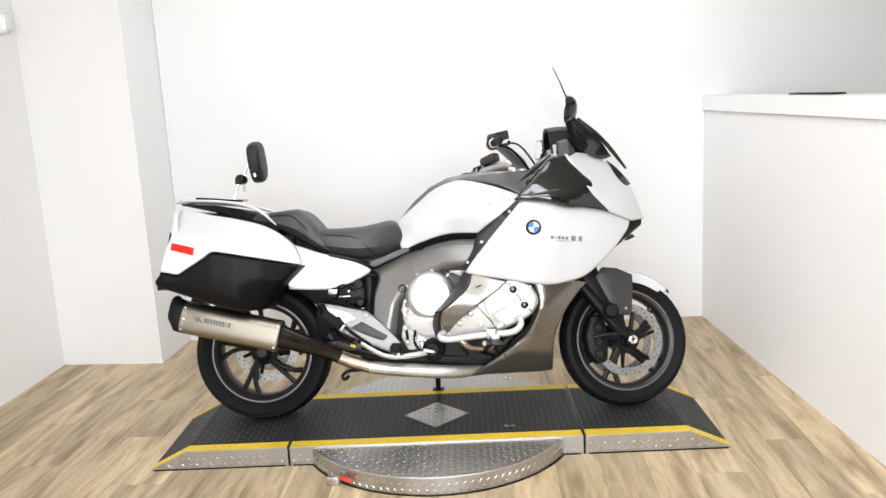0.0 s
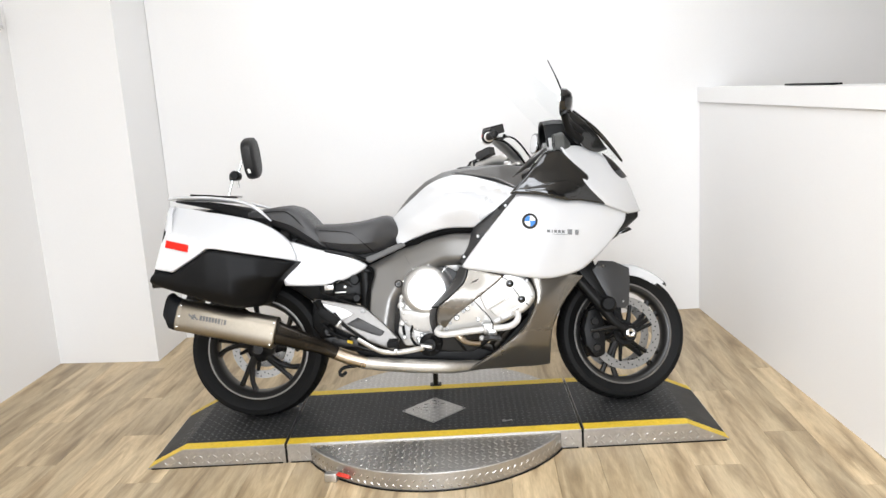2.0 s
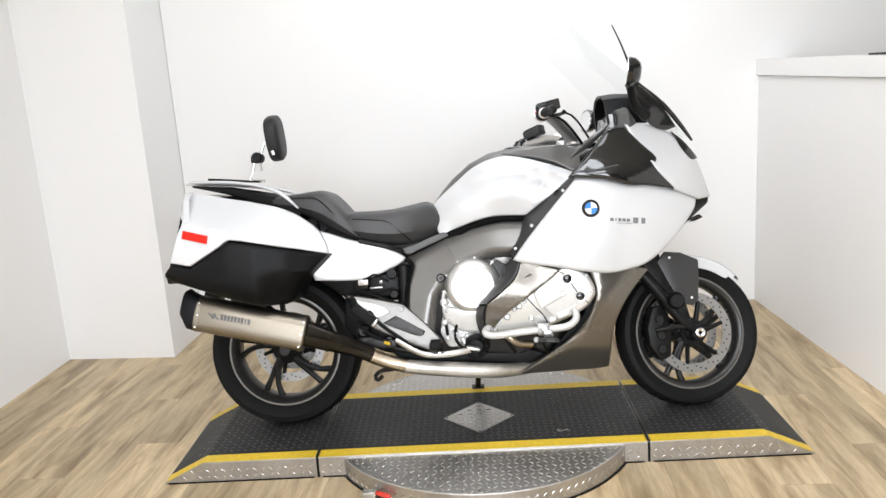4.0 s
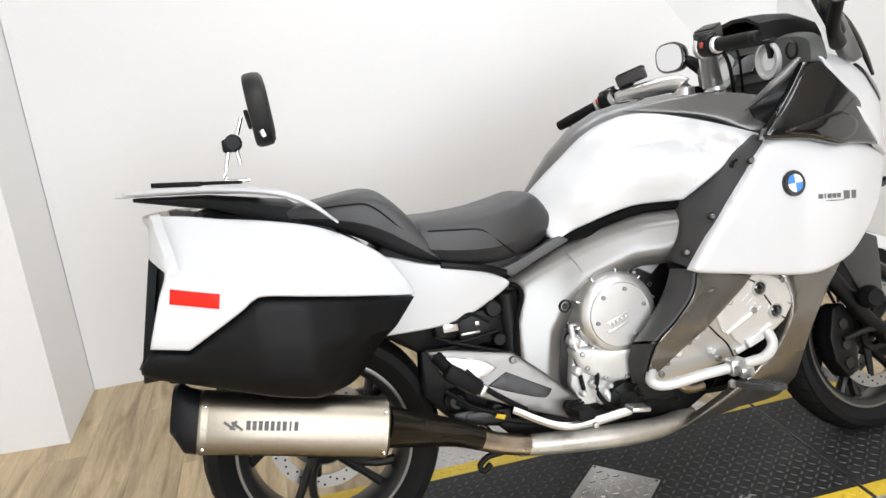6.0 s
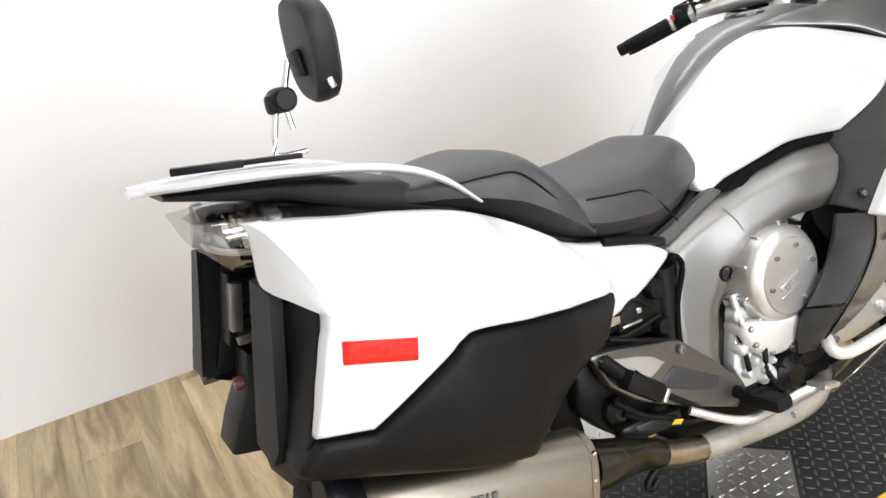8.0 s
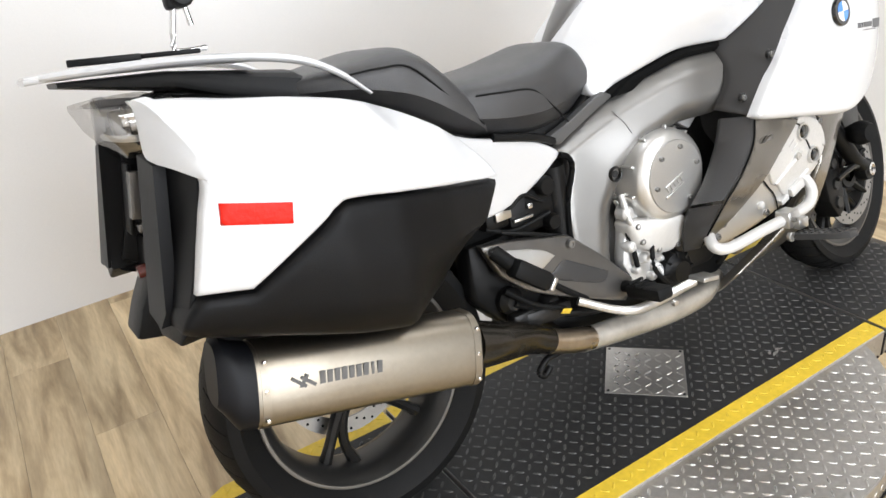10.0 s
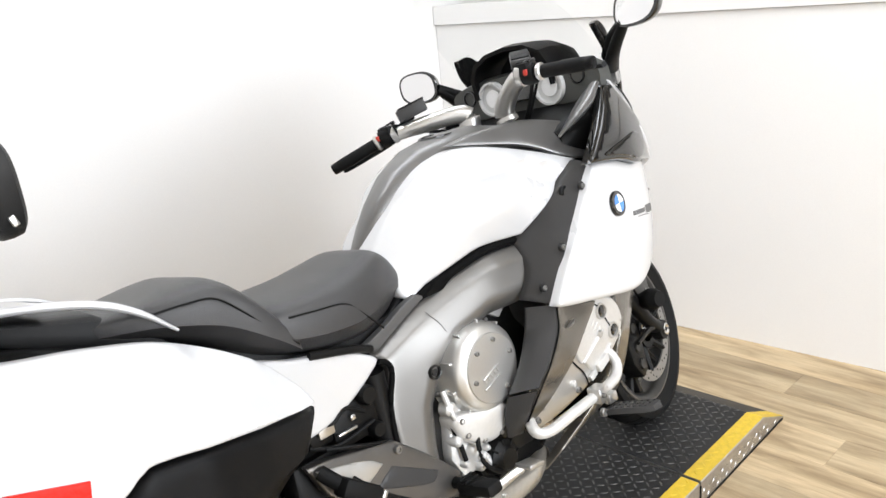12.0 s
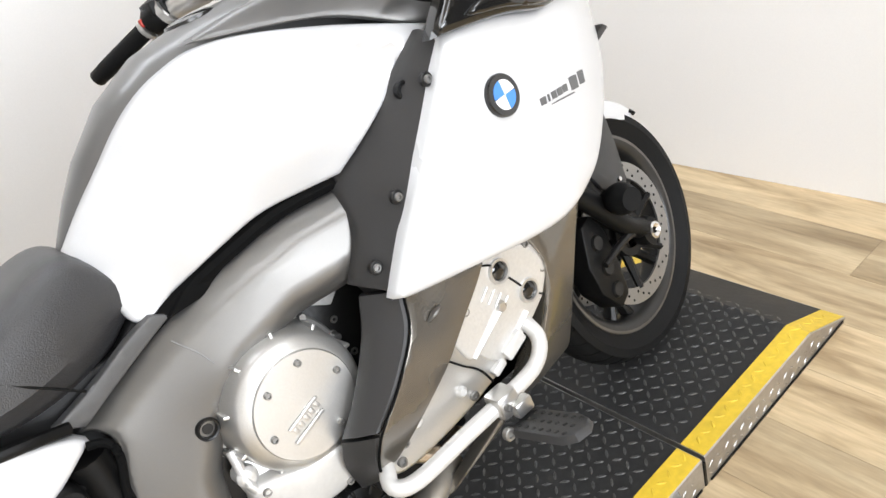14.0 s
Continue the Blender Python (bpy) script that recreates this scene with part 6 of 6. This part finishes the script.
for x, z, r in ((0.654, 0.478, 0.017), (0.652, 0.4, 0.014), (0.69, 0.36, 0.013), (0.72, 0.33, 0.012), (0.66, 0.34, 0.01), (0.735, 0.345, 0.009), (0.705, 0.31, 0.011)):
    bm = bmesh.new()
    lathe(bm, [(0, -0.184), (r * 0.5, -0.184), (r * 0.7, -0.182), (r, -0.176), (r, -0.15)], c=(x, 0, z), n=16)
    part("casting_boss", bm, ENGINE, bike, "bright casting boss")
bm = bmesh.new()
tube(bm, [(0.85, -0.22, 0.375), (0.9, -0.235, 0.335), (0.93, -0.225, 0.31), (0.98, -0.2, 0.3)], [0.016, 0.016, 0.014, 0.014], n=12)
part("header_pipe", bm, PIPE, bike, "heat-tinted header pipe")
# stands
bm = bmesh.new()
tube(bm, [(0.78, 0.14, 0.26), (0.77, 0.2, 0.15), (0.765, 0.262, 0.052)], [0.018, 0.014, 0.012], n=10)
box(bm, (0.765, 0.268, 0.05), (0.055, 0.05, 0.01), 0.003, Matrix.Rotation(radians(11), 4, "X"))
part("side_stand", bm, BLACK, bike, "black side stand, folded out")
bm = bmesh.new()
tube(bm, [(0.5, -0.14, 0.24), (0.44, -0.15, 0.225), (0.39, -0.15, 0.22), (0.365, -0.15, 0.2), (0.375, -0.15, 0.185), (0.395, -0.15, 0.2)], 0.008, n=10)
tube(bm, [(0.44, -0.14, 0.225), (0.44, 0.12, 0.225)], 0.009, n=10, smooth=0)
part("centre_stand", bm, BLACK, bike, "black centre stand, folded up")

# panniers
def BF(q):
    """The pannier's outer face: an upright side below a crease that falls forward, a sloping top above it."""
    q = np.atleast_2d(q)
    x, z = q[:, 0], q[:, 1]
    zc = 0.838 - 0.285 * (x + 0.25)
    zt = np.interp(x, [-0.3, -0.22, -0.15, -0.04, 0.08, 0.19, 0.235, 0.255], [0.961, 0.947, 0.93, 0.907, 0.87, 0.802, 0.745, 0.71])
    yc = np.interp(x, [-0.35, -0.25, -0.1, 0.0, 0.1, 0.2, 0.25], [-0.395, -0.402, -0.425, -0.42, -0.392, -0.347, -0.318])
    yt = np.interp(x, [-0.3, 0.0, 0.1, 0.2, 0.25], [-0.225, -0.205, -0.205, -0.25, -0.3])
    u = np.clip((z - zc) / np.maximum(zt - zc, 0.01), 0, 1)
    xr = np.interp(z, [0.65, 0.696, 0.79, 0.85, 0.92, 0.96], [-0.335, -0.318, -0.288, -0.272, -0.285, -0.3])
    bev = 0.8 * np.clip(xr + 0.035 - x, 0, 0.06) * np.clip((z - 0.79) / 0.1, 0, 1)
    return bev + yc + (yt - yc) * u ** 1.1 + 0.35 * np.clip(zc - z - 0.12, 0, 1) ** 1.4


lid_ol = [(-0.295, 0.958, 1), (-0.22, 0.946), (-0.15, 0.929), (-0.04, 0.906), (0.08, 0.869), (0.19, 0.8), (0.238, 0.735), (0.25, 0.698, 1), (0.08, 0.735), (-0.065, 0.765), (-0.1, 0.762), (-0.13, 0.742), (-0.242, 0.68, 1), (-0.318, 0.696, 1), (-0.285, 0.79), (-0.264, 0.85), (-0.282, 0.92)]
lid = both("pannier_lid", lid_ol, BF, WHITE, 0.03, 0.006, 0.012, "pearl white pannier lid")
low_ol = [(-0.316, 0.690, 1), (-0.345, 0.655), (-0.33, 0.63), (-0.2, 0.582), (-0.06, 0.535), (0.04, 0.515), (0.1, 0.525), (0.155, 0.6), (0.247, 0.692, 1), (0.08, 0.73), (-0.065, 0.759), (-0.1, 0.756), (-0.13, 0.736), (-0.242, 0.674, 1)]
lows = both("pannier_case", low_ol, lambda q: BF(q) - 0.002 + 8 * np.clip(q[:, 0], 0, 1) * np.clip(0.64 - q[:, 1], 0, 1) + 0.5 * np.clip(0.655 - 0.25 * (q[:, 0] + 0.34) - q[:, 1], 0, 1), CASE, 0.17, 0.014, 0.018, "dark grey moulded pannier case")
for s in (1, -1):
    bm = bmesh.new()
    prism(bm, [(-0.275, 0.93), (-0.25, 0.93), (0.0, 0.88), (0.1, 0.83), (0.19, 0.72), (0.05, 0.6), (-0.05, 0.57), (-0.3, 0.635), (-0.335, 0.655), (-0.31, 0.72), (-0.275, 0.85)], -s * 0.195, -s * 0.235, 0.008)
    part("pannier_body", bm, CASE, bike, "black pannier inner body")
    # dark rear wall of the case with a raised inner post
    wall_ = [(-0.296, -0.205, 0.885), (-0.292, -0.28, 0.874), (-0.262, -0.362, 0.85), (-0.28, -0.37, 0.79), (-0.32, -0.372, 0.7), (-0.343, -0.37, 0.64), (-0.352, -0.34, 0.618), (-0.36, -0.25, 0.615), (-0.356, -0.205, 0.64)]
    bm = bmesh.new()
    skin(bm, [[(x, s * y, z) for x, y, z in wall_], [(x + 0.07, s * y * 0.98, z) for x, y, z in wall_]])
    bmesh.ops.bevel(bm, geom=[e for e in bm.edges if abs(e.verts[0].co.x - e.verts[1].co.x) < 0.06], offset=0.006, segments=2, profile=0.5, affect="EDGES")
    part("pannier_seal", bm, CASE, bike, "black rear wall of the pannier")
    bm = bmesh.new()
    skin(bm, [[(x - 0.004 * k, s * y, z) for x, y, z in ((-0.297, -0.207, 0.88), (-0.294, -0.286, 0.868), (-0.34, -0.3, 0.66), (-0.352, -0.298, 0.64), (-0.35, -0.212, 0.644))] for k in (-2, 1.8, 2.6)])
    part("pannier_post", bm, CASE, bike, "black post of the pannier's rear wall")
    # white rear facet of the lid
    bm = bmesh.new()
    fa = catmull([(-0.293, -0.222, 0.96), (-0.285, -0.27, 0.95), (-0.276, -0.318, 0.925), (-0.263, -0.362, 0.886), (-0.255, -0.392, 0.846)], 5)
    fb = catmull([(-0.294, -0.224, 0.945), (-0.304, -0.245, 0.885), (-0.302, -0.285, 0.872), (-0.287, -0.335, 0.862), (-0.258, -0.392, 0.84)], 5)
    rows = []
    for q0, q1 in zip(fa, fb):
        q0, q1 = Vector(q0), Vector(q1)
        mid_ = (q0 + q1) / 2 + Vector((-0.004, 0, 0.0))
        ring = [q0, q0 * 0.75 + q1 * 0.25 + Vector((-0.003, 0, 0)), mid_, q1, q1 + Vector((0.02, 0, 0)), q0 + Vector((0.02, 0, 0))]
        rows.append([(v.x, s * v.y, v.z) for v in ring])
    skin(bm, rows)
    part("lid_rear", bm, WHITE, bike, "white rear facet of the pannier lid")
part("reflector", shell([(-0.257, 0.812, 1), (-0.163, 0.787, 1), (-0.169, 0.758, 1), (-0.263, 0.783, 1)], lambda q: BF(q) - 0.007, 0.012, 0.002, 0.012), RED, lid, "red rectangular reflector")

for o in bike.children:
    if o.name.startswith(("pannier", "lid_rear")):
        o.location.x = -0.012
        if o.data.vertices[0].co.y > 0:
            o.location.y = -0.05

# luggage rack and grab rails
def mid(x):
    """The rack's middle line: the tail sits a little to the far side as the machine leans."""
    return 0.03 + 0.07 * min(1, max(0, (0.1 - x) / 0.5))


def rail(s):
    bm = bmesh.new()
    pts = [(-0.38 if s < 0 else -0.41, 0.05, 1.013), (-0.33, 0.085, 1.01), (-0.2, 0.13, 0.999), (-0.08, 0.158, 0.98), (0.0, 0.175, 0.957), (0.055, 0.185, 0.924), (0.105, 0.19, 0.876)]
    tube(bm, [(x, mid(x) + s * y, z) for x, y, z in pts], [0.019, 0.02, 0.02, 0.019, 0.018, 0.015, 0.008], n=14, squash=0.4)
    return bm


for s in (-1, 1):
    part("grab_rail", rail(s), WHITE, bike, "silver-white grab rail")
bm = bmesh.new()
skin(bm, [ring_section(x, b, z - 0.01, z, 20, 0.4, mid(x)) for x, b, z in ((-0.415, 0.055, 1.017), (-0.32, 0.085, 1.011), (-0.2, 0.115, 0.999), (-0.06, 0.125, 0.98))])
part("rack_plate", bm, WHITE, bike, "silver-white luggage rack plate")
bm = bmesh.new()
skin(bm, [ring_section(x, b, z0, z1, 20, 0.45, mid(x)) for x, b, z0, z1 in ((-0.37, 0.08, 0.992, 1.002), (-0.2, 0.13, 0.95, 0.985), (0.0, 0.15, 0.86, 0.945), (0.1, 0.14, 0.8, 0.87))])
part("rack_tray", bm, BLACK, bike, "black tray under the rack")
# backrest
TB = Matrix.Rotation(radians(-12), 4, "Z") @ Matrix.Rotation(radians(6), 4, "Y")
for x, y, z, ln, w, h in ((-0.27, 0.112, 1.022, 0.125, 0.034, 0.013), (-0.16, 0.091, 1.011, 0.11, 0.024, 0.009)):
    bm = bmesh.new()
    box(bm, (x, y, z), (ln, w, h), 0.002, TB)
    part("mount_bar", bm, BLACK, bike, "black flat backrest mounting bar")
bm = bmesh.new()
tube(bm, [(-0.09, 0.02, 1.0), (-0.14, 0.018, 1.003), (-0.15, 0.018, 1.015), (-0.128, 0.018, 1.09)], 0.006, n=10, smooth=3)
tube(bm, [(-0.106, 0.022, 1.045), (-0.108, 0.022, 1.1), (-0.085, 0.022, 1.165)], 0.006, n=10, smooth=3)
br = part("backrest_post", bm, CHROME, bike, "chromed bent backrest post")
bm = bmesh.new()
tube(bm, [(-0.115, 0.05, 1.1), (-0.115, 0.045, 1.1), (-0.115, -0.005, 1.1), (-0.115, -0.012, 1.1)], [0.012, 0.023, 0.023, 0.018], n=12, smooth=0)
box(bm, (-0.125, 0.02, 1.095), (0.04, 0.03, 0.036), 0.008)
part("adjuster_knob", bm, BLACK, br, "black adjuster knob")
bm = bmesh.new()
PMx = Matrix.Translation((-0.035, 0.02, 1.178)) @ Matrix.Rotation(radians(17), 4, "X") @ Matrix.Rotation(radians(-4), 4, "Y")
rr = []
for x, k in ((-0.028, 0.8), (-0.026, 0.93), (-0.018, 0.99), (0.0, 1.0), (0.018, 0.97), (0.026, 0.86), (0.029, 0.6)):
    rr.append([PMx @ Vector((x, 0.079 * k * math.copysign(abs(math.cos(t)) ** 0.72, math.cos(t)) * (1.0 + 0.1 * math.sin(t)), 0.096 * k * math.copysign(abs(math.sin(t)) ** 0.72, math.sin(t)))) for t in np.linspace(0, 2 * math.pi, 32, endpoint=False)])
skin(bm, rr)
pad = part("backrest_pad", bm, PAD, bike, "black vinyl backrest pad")
bm = bmesh.new()
box(bm, tuple(PMx @ Vector((-0.034, 0.0, -0.02))), (0.012, 0.05, 0.05), 0.004, Matrix.Rotation(radians(-9), 4, "Y"))
part("pad_bracket", bm, BLACK, pad, "black pad bracket")
bm = bmesh.new()
box(bm, tuple(PMx @ Vector((-0.004, -0.078, -0.045))), (0.012, 0.008, 0.02), 0.002, Matrix.Rotation(radians(-20), 4, "Y"))
part("clip", bm, ALU, pad, "small bright clip")

for o in bike.children:
    if o.name.startswith("backrest"):
        o.location = (0.004, 0.086, 0.008)

# tail lamp, plate carrier
bm = bmesh.new()
skin(bm, [ring_section(x, b, z0, z1, 28, 0.62, 0.075) for x, b, z0, z1 in ((-0.235, 0.142, 0.85, 0.957), (-0.265, 0.145, 0.844, 0.96), (-0.305, 0.142, 0.852, 0.961), (-0.335, 0.132, 0.9, 0.96), (-0.348, 0.118, 0.94, 0.958))])
tl = part("tail_light", bm, CLEAR, bike, "clear-lensed tail light")
tl.visible_shadow = False
bm = bmesh.new()
skin(bm, [ring_section(x, b, z0, z1, 24, 0.6, 0.075) for x, b, z0, z1 in ((-0.15, 0.13, 0.86, 0.95), (-0.22, 0.135, 0.86, 0.95), (-0.232, 0.12, 0.87, 0.945))])
part("lamp_back", bm, LENS_DARK, tl, "smoked lamp backing")
for y in (-0.03, 0.035, 0.11, 0.175):
    bm = bmesh.new()
    lathe(bm, [(0.004, 0.0), (0.016, 0.006), (0.026, 0.022), (0.031, 0.045), (0.033, 0.045), (0.028, 0.02), (0.018, 0.002), (0.004, -0.004)], c=(-0.224, y, 0.908), n=20, m=Matrix.Rotation(radians(90), 4, "Z"))
    part("lamp_reflector", bm, CHROME, tl, "bright round lamp reflector")
bm = bmesh.new()
tube(bm, [(-0.255, -0.055, 0.885), (-0.3, -0.01, 0.89), (-0.315, 0.075, 0.893), (-0.3, 0.16, 0.89), (-0.255, 0.205, 0.885)], 0.006, n=8)
part("lens_divider", bm, DIAL, tl, "pale divider inside the lens")
bm = bmesh.new()
skin(bm, [ring_section(x, b, z0, z1, 24, 0.5) for x, b, z0, z1 in ((0.12, 0.14, 0.62, 0.84), (0.05, 0.17, 0.62, 0.89), (-0.12, 0.18, 0.7, 0.93), (-0.205, 0.172, 0.82, 0.945))])
part("tail_body", bm, BLACK, bike, "black tail underbody").location.y = 0.04
bm = bmesh.new()
box(bm, (-0.308, 0.035, 0.775), (0.008, 0.05, 0.13), 0.003, Matrix.Rotation(radians(13), 4, "Y"))
box(bm, (-0.265, 0.02, 0.8), (0.08, 0.045, 0.035), 0.008)
box(bm, (-0.285, 0.02, 0.74), (0.05, 0.03, 0.03), 0.008)
pc = part("plate_carrier", bm, BLACK, bike, "black plate carrier")
bm = bmesh.new()
box(bm, (-0.302, -0.012, 0.785), (0.02, 0.03, 0.085), 0.002, Matrix.Rotation(radians(13), 4, "Y"))
box(bm, (-0.3, -0.015, 0.725), (0.03, 0.014, 0.016), 0.003)
part("bracket", bm, HANGER, pc, "grey carrier bracket")
bm = bmesh.new()
skin(bm, [ring_section(x, b, z0, z1, 16, 0.5, 0.02) for x, b, z0, z1 in ((-0.2, 0.05, 0.7, 0.85), (-0.24, 0.05, 0.69, 0.82), (-0.275, 0.045, 0.69, 0.76))])
part("mudguard_stem", bm, BLACK, bike, "black rear mudguard stem")
bm = bmesh.new()
prism(bm, [(-0.285, 0.725), (-0.25, 0.7), (-0.262, 0.62), (-0.29, 0.53), (-0.357, 0.545), (-0.332, 0.6), (-0.302, 0.65)], -0.035, 0.075, 0.01)
part("mudflap", bm, BLACK, bike, "black rear mudflap")
bm = bmesh.new()
lathe(bm, [(0, -0.004), (0.011, -0.003), (0.013, 0.0), (0.013, 0.02)], c=(-0.312, -0.01, 0.665), n=18, m=Matrix.Rotation(radians(-90), 4, "Z"))
part("round_reflector", bm, DKRED, bike, "small round dark red reflector")
bm = bmesh.new()
box(bm, (-0.29, -0.115, 0.845), (0.012, 0.04, 0.02), 0.004)
part("rear_reflector", bm, DKRED, bike, "small red rear reflector")

for o in bike.children:
    if o.name.startswith(("plate_carrier", "mudguard_stem", "mudflap", "round_reflector")):
        o.location.y = 0.055
    if o.name.startswith(("mudflap", "round_reflector")):
        o.location = (-0.02, 0.085, -0.025)

# ---- floor planks, last ----
PW, PL = 0.178, 1.22
pm = None
row = 0
x = -2.07
random.seed(4)
base_bm = bmesh.new()
box(base_bm, (0, 0, -0.003), (PW - 0.0007, PL - 0.0007, 0.006), 0.0004)
base_me = mesh_of(base_bm, "plank", PLANK, smooth=False)
while x < 6.05:
    y = -2.6 - (row * 0.47) % PL
    while y < 5.5:
        ya, yb = max(y, -2.6), min(y + PL, 5.56)
        if yb - ya < 0.02:
            y += PL
            continue
        o = bpy.data.objects.new("plank", base_me)
        scene.collection.objects.link(o)
        o.parent = sub
        o.location = (x + PW / 2, (ya + yb) / 2, 0.0)
        o.scale = (1.0, (yb - ya) / PL, 1.0)
        y += PL
    x += PW
    row += 1
